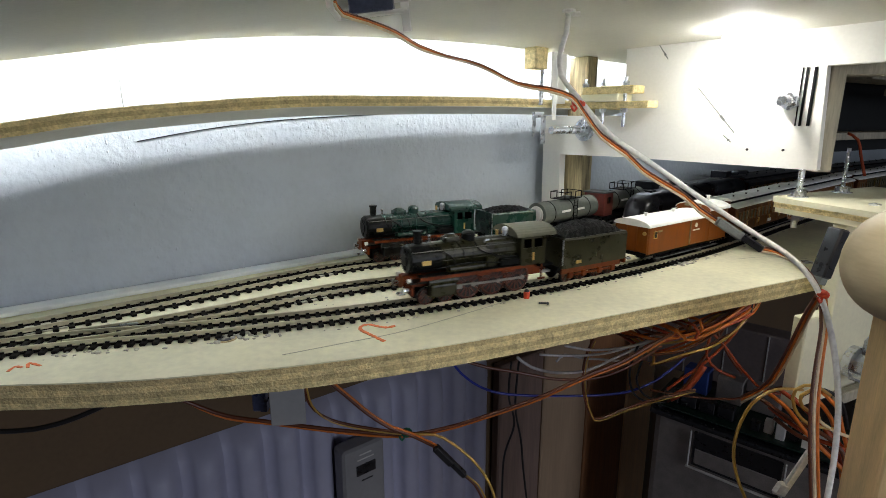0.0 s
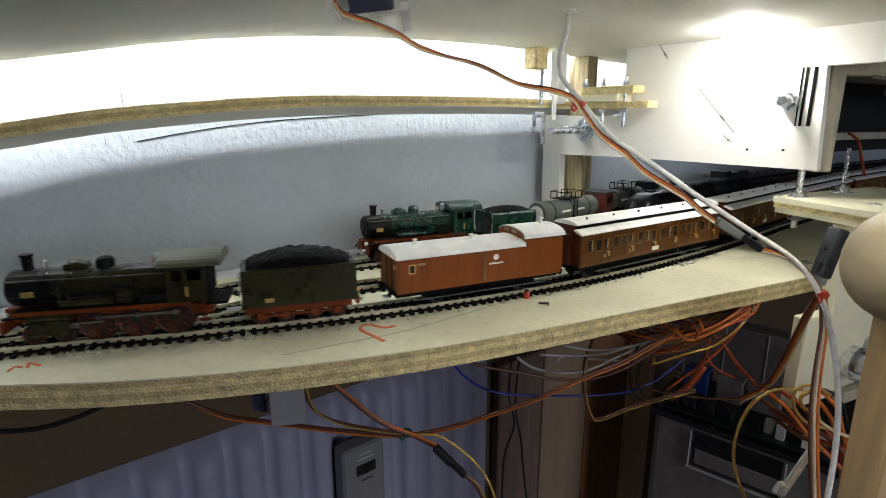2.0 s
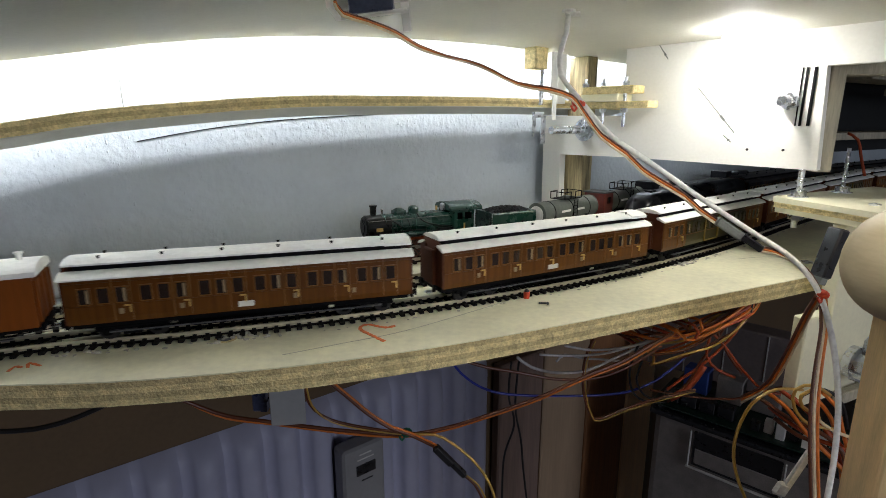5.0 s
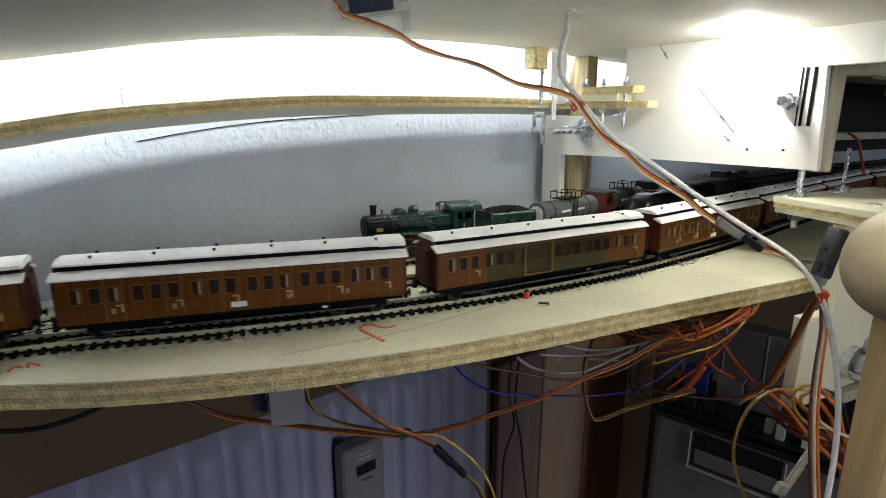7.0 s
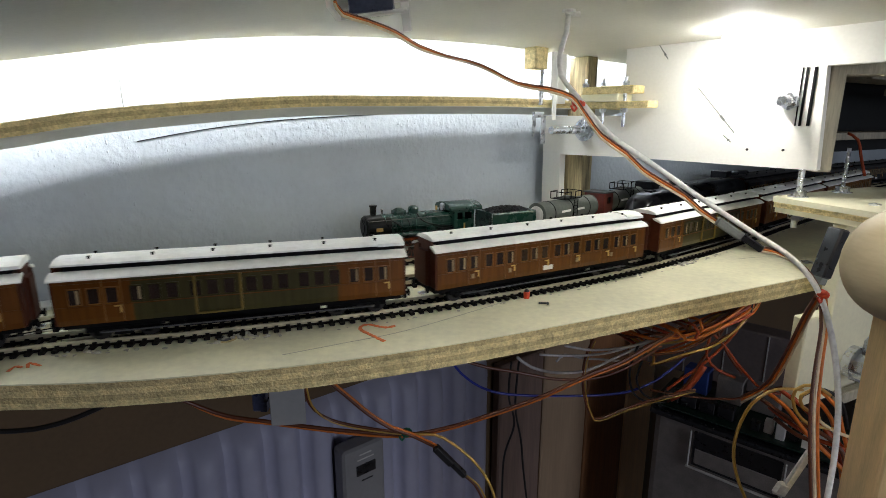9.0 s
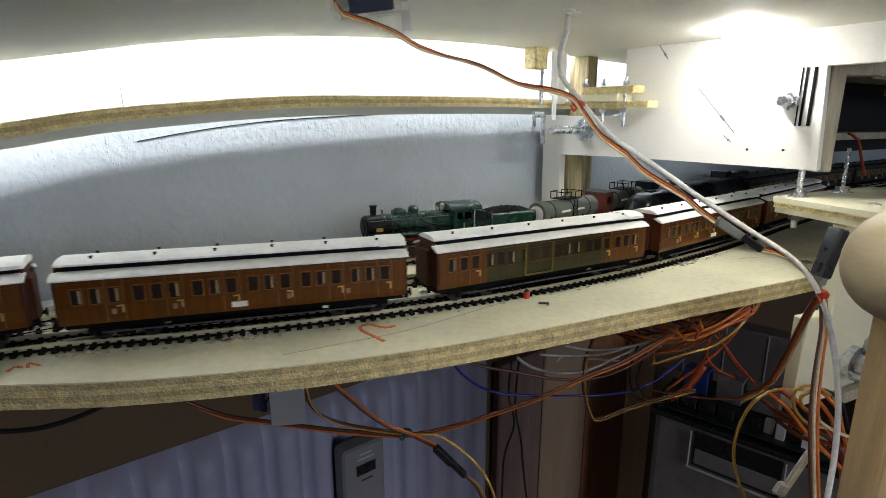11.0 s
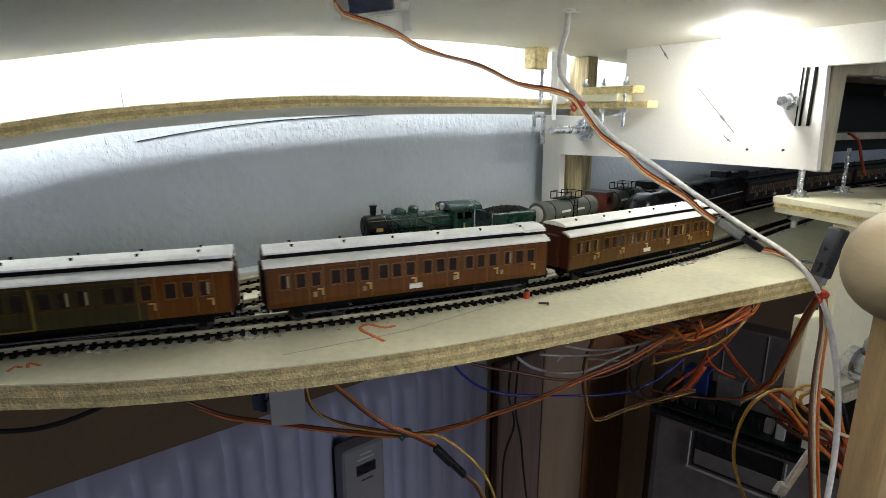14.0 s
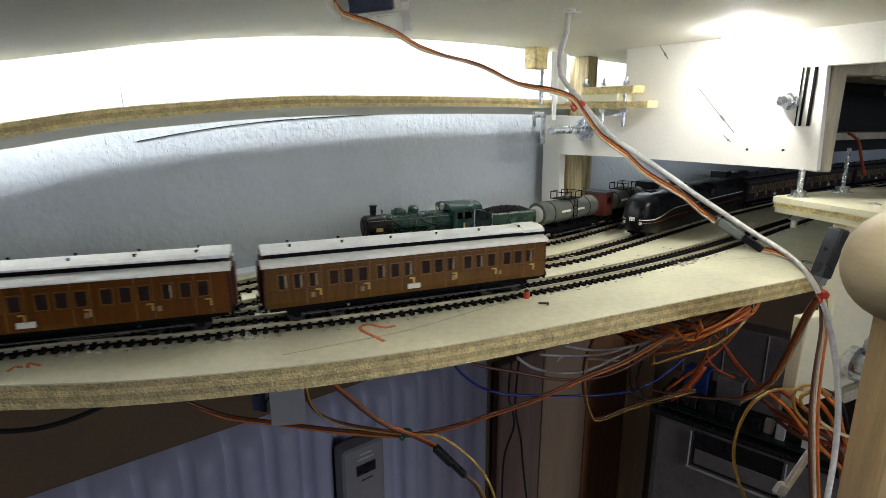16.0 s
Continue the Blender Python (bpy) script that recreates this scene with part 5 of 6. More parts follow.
def upper_fittings():
    # pine post behind the bulkhead's leg
    p = part("pine_post", box(B(), (0.025, 0.193, 0.020), (0.0345, 0.097, -0.022), bevel=0.0012), M["pine_upright"])
    p.matrix_basis = PANEL
    tagged(p, "rough pine post behind the white bulkhead by the wall", "post")
    # plywood clamp at the ramp's end, with bolts
    e = thing("ramp_clamp", PANEL @ Matrix.Translation((0.100, 0.1445, 0.017)), "stacked plywood clamp blocks with bolts at the ramp's end", "clamp")
    part("upper_block", box(B(), (0.058, 0.0075, 0.022), (-0.002, 0.0090, 0), bevel=0.0008), M["ply_light"], e)
    part("middle_block", box(B(), (0.044, 0.0072, 0.026), (-0.008, 0.0014, 0.002), bevel=0.0008), M["cream"], e)
    part("lower_block", box(B(), (0.074, 0.0065, 0.020), (0.006, -0.0056, 0), bevel=0.0008), M["ply_light"], e)
    for x in (-0.030, -0.008, 0.016):
        part("bolt", cyl(cyl(B(), 0.0018, 0.048, (x, -0.003, 0.006), "y", 10), 0.0034, 0.0036, (x, 0.0148, 0.006), "y", 6), M["steel"], e)
        part("nut", screw_nut(B(), 0.0036, 0.0036, (x, -0.0108, 0.006), "y"), M["steel"], e)
    # dark strips drawn on the panel as the lead's and connector's cast shadow
    for u, z, du, dz in ((0.195, 0.1330, 0.036, -0.040), (0.2078, 0.1075, 0.007, -0.006), (0.140, 0.1880, 0.010, -0.014)):
        ln = math.hypot(du, dz)
        mk = part("pencil_mark", box(box(B(), (ln, 0.0007, 0.0003)), (ln * 0.12, 0.0020, 0.0003), (ln * 0.18, 0, 0)), M["connector"])
        mk.matrix_basis = PANEL @ pose(u, z, 0.0003, 0, 0, math.degrees(math.atan2(dz, du)))
        tagged(mk, "dark strip drawn on the white board as a cable's shadow", "pencil mark")
    for u, z in ((0.2257, 0.0986), (0.2539, 0.0991)):
        sc = part("panel_screw", cyl(B(), 0.0011, 0.0008, seg=10), M["black_plastic"])
        sc.matrix_basis = PANEL @ Matrix.Translation((u, z, 0.0004))
        tagged(sc, "tiny dark screw in the white board", "screw")
    # joint in the plaster, and a dark line drawn for the shade below the ramp
    cr = part("wall_joint", tube(B(), [(0.0875, -0.0004, 0.130), (0.0872, -0.0004, 0.15), (0.0876, -0.0004, 0.21)], 0.0004, 5), M["connector"])
    cr.matrix_basis = WALL
    tagged(cr, "fine upright joint in the plastered wall", "wall joint")
    cr = part("wall_crack", tube(B(), [(0.093, -0.0004, 0.1085), (0.14, -0.0004, 0.1165), (0.20, -0.0004, 0.1235), (0.29, -0.0004, 0.1290)], 0.00042, 5), M["black_plastic"])
    cr.matrix_basis = WALL
    tagged(cr, "dark line drawn on the plaster for the shade below the ramp", "crack")
    # nibs and pits of the rough plaster
    random.seed(31)
    bm = B()
    for k in range(420):
        u = random.uniform(-0.12, 0.52)
        z = random.uniform(0.02, 0.125) if random.random() < 0.45 else random.gauss(0.098 + 0.05 * min(u, 0.3), 0.010)
        q = random.uniform(0.0003, 0.0010)
        ball(bm, q, (u, 0.0002, max(0.012, z)), (1, random.uniform(0.5, 0.9), random.uniform(0.8, 2.2)), 6)
    nb = part("plaster_nibs", bm, M["plaster"])
    nb.matrix_basis = WALL
    tagged(nb, "small nibs and crumbs standing out of the rough plaster", "plaster nibs", kind="stuff")
    # small block and metal bracket beside the pine post
    b = thing("hanger_block", WALL @ Matrix.Translation((0.456, -0.056, 0.1855)), "small plywood block under the deck with a steel rod", "block")
    part("block", box(B(), (0.019, 0.016, 0.0215), (-0.0035, 0, 0), bevel=0.0008), M["ply_light"], b)
    part("rod", rod(0.0022, 0.036, (0.006, 0, -0.028)), M["steel"], b)
    part("bracket", box(box(B(), (0.010, 0.0016, 0.044), (0.026, 0, -0.014), bevel=0.0004), (0.006, 0.0016, 0.03), (0.028, 0, -0.046), bevel=0.0004), M["white_board"], b)
    part("bracket_arm", box(B(), (0.014, 0.004, 0.052), (0.041, 0.003, -0.018), bevel=0.0006), M["white_board"], b)
    k = thing("ramp_hanger", WALL @ Matrix.Translation((0.470, -0.046, 0.118)), "small steel hanger under the ramp", "hanger")
    part("plate", box(box(B(), (0.005, 0.0016, 0.022), (-0.006, 0, 0.0), bevel=0.0003), (0.016, 0.003, 0.006), (0, 0, 0.012), bevel=0.0005), M["steel"], k)
    part("strap", box(B(), (0.007, 0.0016, 0.030), (0.009, 0.0, -0.004), bevel=0.0003), M["steel"], k)
    # servo clipped under the deck
    c = thing("servo_mount", pose(-0.0340, 0.264, 0.1764, -4, -6, 0) @ Matrix.Scale(0.68, 4), "servo in a white plastic mount under the upper deck", "servo")
    part("mount_plate", box(B(), (0.056, 0.050, 0.0022), (0, -0.004, 0.0040), bevel=0.0006), M["white_board"], c)
    part("mount_edge", box(B(), (0.0040, 0.034, 0.0080), (-0.0255, 0.004, -0.001), bevel=0.0006), M["white_board"], c)
    part("mount_edge", box(B(), (0.034, 0.0030, 0.0060), (-0.011, 0.0195, -0.002), bevel=0.0006), M["white_board"], c)
    part("servo_body", box(B(), (0.030, 0.016, 0.010), (0.001, 0.002, -0.003), bevel=0.001), M["servo"], c)
    part("servo_flange", box(B(), (0.034, 0.006, 0.0022), (0.008, 0.000, -0.0085), bevel=0.0005), M["white_board"], c)
    part("arm", box(B(), (0.0062, 0.0022, 0.022), (0.0225, 0.022, -0.006), bevel=0.0006), M["white_board"], c)
    part("horn", ball(cyl(B(), 0.0026, 0.005, (-0.004, 0.010, -0.008), seg=14), 0.0030, (-0.004, 0.010, -0.010), seg=10), M["white_board"], c)
    w = part("cable_eye", cyl(cyl(B(), 0.0040, 0.0016, (0.0775, 0.350, 0.1885), seg=14), 0.0016, 0.0090, (0.0800, 0.350, 0.1870), "x", 8), M["w_white"])
    tagged(w, "small white cable eye where the white cable enters the deck", "cable eye")


def on_board():
    def stroke(bm, pts, w, h=0.0003):
        line, rows = [Vector(p) for p in catmull(pts, 0.001)], []
        for i, p in enumerate(line):
            d = (line[min(i + 1, len(line) - 1)] - line[max(i - 1, 0)]).normalized()
            o = Vector((-d.y, d.x)) * w / 2 * (0.75 + 0.4 * noise.noise((p.x * 900, p.y * 900, 2.0)))
            rows.append([bm.verts.new((q.x, q.y, z)) for q, z in ((p - o, 0.0001), (p + o, 0.0001), (p + o, 0.0001 + h), (p - o, 0.0001 + h))])
        for a, b in zip(rows, rows[1:]):
            for q in range(4):
                bm.faces.new((a[q], b[q], b[(q + 1) % 4], a[(q + 1) % 4]))
        bm.faces.new(rows[0])
        bm.faces.new(rows[-1][::-1])
        return bm
    bm = stroke(B(), [(-0.0335, 0.2812), (-0.0415, 0.2895), (-0.0495, 0.2985), (-0.0500, 0.3040), (-0.0460, 0.3070), (-0.0390, 0.3035), (-0.0340, 0.3022), (-0.0295, 0.3050)], 0.0030)
    tagged(part("red_mark", bm, M["red_pen"]), "red pen arrow drawn on the cream board", "pen mark")
    for pts in ([(-0.2187, 0.2437), (-0.2192, 0.2490), (-0.2150, 0.2480)], [(-0.2120, 0.2480), (-0.2150, 0.2530), (-0.2070, 0.2500)]):
        tagged(part("red_mark", stroke(B(), pts, 0.0020), M["red_pen"]), "short red pen tick on the board", "pen mark")
    bm = stroke(B(), [(-0.0865, 0.2632), (-0.0540, 0.2800), (-0.0270, 0.2942), (0.0052, 0.3185), (0.0455, 0.3520)], 0.0007, 0.0002)
    for pts in ([(0.27, 0.468), (0.30, 0.476), (0.335, 0.470)],):
        tagged(part("pencil_line", stroke(B(), pts, 0.0006, 0.0002), M["pencil"]), "faint pencil line drawn along the board", "pencil line")
    tagged(part("pencil_line", bm, M["pencil"]), "faint pencil line drawn along the board", "pencil line")
    tagged(part("drill_hole_ring", cyl(B(), 0.0062, 0.0006, (-0.1257, 0.2852, 0.0004), seg=20), M["ply_dark"]), "dark drilled hole plug beside the track", "hole plug")
    tagged(part("drill_hole_core", cyl(B(), 0.0050, 0.0008, (-0.1257, 0.2852, 0.0004), seg=20), M["black_plastic"]), "dark drilled hole beside the track", "hole")
    e = thing("red_marker", pose(0.0595, 0.3580, 0), "small red marker peg with dark cap beside the rail", "marker")
    part("peg", cyl(B(), 0.0022, 0.0048, (0, 0, 0.0025), seg=14), M["tie_red"], e)
    part("cap", ball(B(), 0.0019, (0, 0, 0.0050), seg=10), M["black_plastic"], e)
    tagged(part("loose_screw", cyl(box(B(), (0.0060, 0.0012, 0.0012), (0.0690, 0.3455, 0.0007), bevel=0.0003), 0.0012, 0.0010, (0.0720, 0.3440, 0.0008), "x", 8), M["black_plastic"]), "tiny dark screw lying on the board", "screw")
    tagged(part("washer_on_board", cyl(B(), 0.0052, 0.0008, (0.3250, 0.4560, 0.0006), seg=18), M["steel"]), "flat steel washer lying on the board", "washer")
    # dried glue and chips along the track
    random.seed(9)
    bm = B()
    for k in range(120):
        s = random.uniform(2.03, 2.9)
        (x, y), a = T3.at(s)
        o = -random.uniform(0.0152, 0.0215) if random.random() < 0.75 else random.uniform(0.018, 0.03)
        r = random.uniform(0.0003, 0.0011)
        ball(bm, r, (x - math.sin(a) * o, y + math.cos(a) * o, r * 0.25), (1.5, 1, 0.5), 6)
    for s0, c in ((2.14, 26), (2.50, 24), (2.06, 10)):
        for k in range(c):
            (x, y), a = T3.at(s0 + random.gauss(0, 0.010))
            o = -random.uniform(0.010, 0.020)
            r = random.uniform(0.0006, 0.0016)
            ball(bm, r, (x - math.sin(a) * o, y + math.cos(a) * o, r * 0.4), (1.4, 1, 0.7), 6)
    tagged(part("glue_crumbs", bm, M["glue"]), "dried glue crumbs and chips beside the sleepers", "crumbs", kind="stuff")
    # foam filler between the sleepers, point lever box
    for x, y, w, d, a in ((-0.2420, 0.3010, 0.022, 0.016, 40), (-0.0985, 0.4180, 0.016, 0.014, 34), (-0.0960, 0.3560, 0.024, 0.016, 36), (0.118, 0.4680, 0.020, 0.014, 40), (0.125, 0.548, 0.016, 0.012, 44)):
        fp = part("filler_patch", box(B(), (w, d, 0.0010), (0, 0, 0.0008), bevel=0.0003), M["glue"])
        fp.matrix_basis = pose(x, y, 0, 0, 0, a)
        tagged(fp, "grey foam filler between the sleepers", "filler")
    pb = thing("point_lever", pose(-0.1985, 0.2945, 0, 0, 0, 22), "black lever box of the turnout between the rails", "point lever")
    part("housing", box(B(), (0.016, 0.0045, 0.0032), (0, 0, 0.0017), bevel=0.0005), M["black_plastic"], pb)
    part("lever", box(B(), (0.010, 0.0012, 0.0010), (0.010, 0.001, 0.0036)), M["steel"], pb)
    # card, plug and clip hanging under the board's edge
    c = thing("white_card", pose(-0.0935, 0.2870, -0.0135, 0, 0, 8), "white card hanging under the board's edge", "card")
    part("card", box(B(), (0.0205, 0.0016, 0.0430), (0, 0, -0.0216), bevel=0.0004), M["meter"], c)
    d = thing("blue_plug", pose(-0.1145, 0.300, -0.0135), "dark blue plug under the board", "plug")
    part("housing", box(box(B(), (0.0085, 0.007, 0.040), (0, 0, -0.0202), bevel=0.0008), (0.004, 0.008, 0.006), (0.003, 0, -0.037)), M["servo"], d)
    f = thing("cable_clip", pose(-0.208, 0.2475, -0.0135), "small pale cable clip under the board", "clip")
    part("clip", box(B(), (0.012, 0.006, 0.0085), (0, 0, -0.0044), bevel=0.001), M["post_grey"], f)
    g = thing("sensor", pose(0.2420, 0.402, -0.0135), "small black sensor under the board's edge", "sensor")
    part("housing", box(B(), (0.011, 0.008, 0.013), (0, 0, -0.0067), bevel=0.0008), M["black_plastic"], g)
    part("leg", box(B(), (0.002, 0.004, 0.009), (0.007, 0, -0.0047)), M["black_plastic"], g)


below_board()
case_and_electronics()
right_side()
upper_fittings()
on_board()

# ---- cables ----
def wires(name, label, category, strands):
    """One cable or bundle: its strands follow smooth hanging lines."""
    e = thing(name, pose(0, 0, 0), label, category)
    for material, r, pts in strands:
        part("strand", tube(B(), pts, r), M[material], e, smooth=True)


def cables():
    wires("servo_lead", "flat three-wire lead in brown, orange and cream hanging across the view", "cable", [
        ("w_brown", 0.0006, [(-0.0452, 0.238, 0.1718), (-0.0428, 0.242, 0.1678), (-0.0341, 0.255, 0.1669), (-0.0231, 0.275, 0.1653), (-0.0131, 0.295, 0.1618), (0.0019, 0.31, 0.1581), (0.0212, 0.3162, 0.154), (0.0422, 0.3147, 0.1441), (0.0598, 0.3132, 0.1413), (0.0732, 0.3118, 0.1369), (0.079, 0.3103, 0.1303), (0.0904, 0.3088, 0.1159), (0.105, 0.3074, 0.1058), (0.1143, 0.3059, 0.097), (0.1254, 0.3044, 0.09), (0.1386, 0.3029, 0.0824), (0.1479, 0.3015, 0.0744), (0.1584, 0.3, 0.0674)]),
        ("w_orange", 0.0007, [(-0.0452, 0.238, 0.1712), (-0.0428, 0.242, 0.1671), (-0.0341, 0.255, 0.1662), (-0.0232, 0.275, 0.1646), (-0.0131, 0.295, 0.161), (0.0019, 0.31, 0.1576), (0.0212, 0.3162, 0.1535), (0.0422, 0.3147, 0.1435), (0.0598, 0.3132, 0.1404), (0.0732, 0.3118, 0.136), (0.079, 0.3103, 0.1291), (0.0905, 0.3088, 0.1147), (0.1051, 0.3074, 0.1046), (0.1144, 0.3059, 0.0957), (0.1255, 0.3044, 0.0887), (0.1387, 0.3029, 0.0811), (0.148, 0.3015, 0.0731), (0.1586, 0.3, 0.0661)]),
        ("w_cream", 0.0007, [(-0.0453, 0.238, 0.1703), (-0.0429, 0.242, 0.1662), (-0.0341, 0.255, 0.1653), (-0.0232, 0.275, 0.1635), (-0.0131, 0.295, 0.1598), (0.0019, 0.31, 0.157), (0.0212, 0.3162, 0.1528), (0.0422, 0.3147, 0.1429), (0.0599, 0.3132, 0.1391), (0.0733, 0.3118, 0.1347), (0.0791, 0.3103, 0.1275), (0.0906, 0.3088, 0.113), (0.1052, 0.3074, 0.1029), (0.1146, 0.3059, 0.094), (0.1257, 0.3044, 0.087), (0.1389, 0.3029, 0.0794), (0.1482, 0.3015, 0.0714), (0.1588, 0.3, 0.0644)]),
    ])
    wires("servo_lead_end", "three-wire lead running from the grey connector to the knot", "cable", [
        ("w_brown", 0.0007, [(0.1804, 0.295, 0.0525), (0.1895, 0.2925, 0.0511), (0.2009, 0.29, 0.0458), (0.2096, 0.2875, 0.0372), (0.2138, 0.285, 0.0286)]),
        ("w_orange", 0.0007, [(0.1806, 0.295, 0.0515), (0.1896, 0.2925, 0.0501), (0.2011, 0.29, 0.0448), (0.2098, 0.2875, 0.0362), (0.214, 0.285, 0.0276)]),
        ("w_cream", 0.0007, [(0.1807, 0.295, 0.0502), (0.1898, 0.2925, 0.0488), (0.2013, 0.29, 0.0434), (0.21, 0.2875, 0.0348), (0.2142, 0.285, 0.0262)]),
    ])
    wires("white_cable", "white round cable hanging from the upper deck", "cable", [
        ("w_white", 0.0016, [(0.0762, 0.345, 0.185), (0.0743, 0.34, 0.174), (0.0699, 0.335, 0.1605), (0.0707, 0.33, 0.1488), (0.0761, 0.325, 0.1404), (0.0829, 0.318, 0.1306), (0.0961, 0.31, 0.1147), (0.1183, 0.305, 0.0996), (0.1437, 0.3, 0.0821), (0.1725, 0.295, 0.0634), (0.1975, 0.29, 0.0474), (0.2107, 0.285, 0.0316), (0.2175, 0.28, 0.0125), (0.2227, 0.275, -0.0128), (0.2245, 0.27, -0.0383), (0.2231, 0.265, -0.064), (0.2194, 0.26, -0.0899)]),
    ])
    wires("down_lead", "three-wire lead hanging straight down", "cable", [
        ("w_brown", 0.0009, [(0.2156, 0.287, 0.0242), (0.2151, 0.2816, 0.0084), (0.2115, 0.2762, -0.0134), (0.2089, 0.2708, -0.0352), (0.2089, 0.2654, -0.0606), (0.2108, 0.26, -0.0906)]),
        ("w_cream", 0.0009, [(0.2172, 0.287, 0.0242), (0.2167, 0.2816, 0.0084), (0.2134, 0.2762, -0.0134), (0.211, 0.2708, -0.0352), (0.2112, 0.2654, -0.0606), (0.2131, 0.26, -0.0906)]),
        ("w_orange", 0.0009, [(0.2188, 0.287, 0.0242), (0.2183, 0.2816, 0.0084), (0.2153, 0.2762, -0.0134), (0.2131, 0.2708, -0.0352), (0.2134, 0.2654, -0.0606), (0.2153, 0.26, -0.0906)]),
    ])
    wires("branch_lead", "three-wire lead running down towards the electronics", "cable", [
        ("w_brown", 0.0009, [(0.2139, 0.288, 0.0252), (0.2217, 0.306, 0.006), (0.2274, 0.324, -0.0246), (0.2294, 0.342, -0.0578), (0.2243, 0.36, -0.0785)]),
        ("w_orange", 0.0009, [(0.2158, 0.288, 0.0252), (0.2238, 0.306, 0.006), (0.2296, 0.324, -0.0246), (0.2318, 0.342, -0.0578), (0.2247, 0.36, -0.0813)]),
        ("w_cream", 0.0009, [(0.2174, 0.288, 0.0252), (0.2256, 0.306, 0.006), (0.2315, 0.324, -0.0246), (0.2338, 0.342, -0.0578), (0.225, 0.36, -0.0836)]),
    ])
    wires("black_cable", "black cable sagging under the board", "cable", [
        ("w_black", 0.0016, [(-0.2639, 0.27, -0.0505), (-0.2579, 0.274, -0.0531), (-0.2414, 0.278, -0.0541), (-0.2237, 0.282, -0.051), (-0.2049, 0.286, -0.044), (-0.1946, 0.29, -0.0387)]),
    ])
    wires("brown_lead", "brown and orange lead strung under the board", "cable", [
        ("w_brown", 0.0013, [(-0.1713, 0.3, -0.0443), (-0.1606, 0.3054, -0.0532), (-0.1422, 0.3108, -0.0649), (-0.1149, 0.3162, -0.0728), (-0.0863, 0.3215, -0.0804), (-0.0565, 0.3269, -0.0873), (-0.0256, 0.3323, -0.0926), (0.0024, 0.3377, -0.0906), (0.0311, 0.3431, -0.0844), (0.0683, 0.3485, -0.0734), (0.1058, 0.3538, -0.0577), (0.1317, 0.3592, -0.0496), (0.1537, 0.3646, -0.0394), (0.172, 0.37, -0.0317)]),
        ("w_orange", 0.0009, [(-0.1689, 0.302, -0.0454), (-0.16, 0.3074, -0.056), (-0.1425, 0.3128, -0.0682), (-0.115, 0.3182, -0.0757), (-0.087, 0.3235, -0.0834), (-0.057, 0.3289, -0.0908), (-0.0258, 0.3343, -0.0957), (0.0024, 0.3397, -0.0937), (0.0313, 0.3451, -0.0874), (0.0688, 0.3505, -0.0764), (0.1065, 0.3558, -0.061), (0.1327, 0.3612, -0.0532), (0.1548, 0.3666, -0.043), (0.1751, 0.372, -0.0326)]),
    ])
    wires("looped_lead", "brown and tan lead looping down from the board", "cable", [
        ("w_brown", 0.001, [(-0.0895, 0.31, -0.0418), (-0.0894, 0.314, -0.0541), (-0.0861, 0.318, -0.0647), (-0.0765, 0.322, -0.0747), (-0.0562, 0.326, -0.0828), (-0.0254, 0.33, -0.0902)]),
        ("w_tan", 0.0007, [(-0.088, 0.31, -0.0418), (-0.0879, 0.314, -0.0545), (-0.0847, 0.318, -0.0659), (-0.0754, 0.322, -0.0764), (-0.0563, 0.326, -0.0845), (-0.0254, 0.33, -0.0915)]),
    ])
    wires("plug_lead", "brown and orange lead running to a black plug", "cable", [
        ("w_brown", 0.0013, [(-0.0741, 0.31, -0.0398), (-0.0636, 0.3133, -0.0517), (-0.0505, 0.3167, -0.0668), (-0.036, 0.32, -0.0795), (-0.0241, 0.3233, -0.0863), (-0.0142, 0.3267, -0.0938), (-0.0064, 0.33, -0.1005)]),
        ("w_orange", 0.0008, [(-0.0719, 0.31, -0.0398), (-0.0614, 0.3133, -0.0517), (-0.0486, 0.3167, -0.0664), (-0.0345, 0.32, -0.0786), (-0.0233, 0.3233, -0.085), (-0.0134, 0.3267, -0.0925), (-0.0048, 0.33, -0.0996)]),
    ])
    wires("plug_lead_end", "lead leaving the black plug", "cable", [
        ("w_brown", 0.0009, [(0.0154, 0.33, -0.1243), (0.0228, 0.33, -0.1318), (0.0279, 0.33, -0.1421), (0.0305, 0.33, -0.1517)]),
        ("w_tan", 0.0007, [(0.017, 0.33, -0.1243), (0.0252, 0.33, -0.1318), (0.0303, 0.33, -0.1421), (0.033, 0.33, -0.1517)]),
    ])
    wires("plank_wire", "two thin black wires hanging before the dark plank", "wires", [
        ("w_black", 0.0012, [(0.073, 0.52, -0.1263), (0.0705, 0.515, -0.1635), (0.0769, 0.51, -0.1943), (0.0663, 0.505, -0.2324), (0.0649, 0.5, -0.2927)]),
        ("w_black", 0.0012, [(0.0809, 0.52, -0.1263), (0.0782, 0.515, -0.1769), (0.0849, 0.51, -0.2149), (0.0877, 0.505, -0.2464), (0.0936, 0.5, -0.2927)]),
    ])
    wires("tan_lead", "tan lead hanging in front of the radiator", "cable", [
        ("w_tan", 0.001, [(-0.0246, 0.33, -0.0915), (-0.0056, 0.33, -0.0915), (0.0104, 0.33, -0.1014), (0.0246, 0.33, -0.116), (0.0342, 0.33, -0.1327), (0.0395, 0.33, -0.1517)]),
    ])
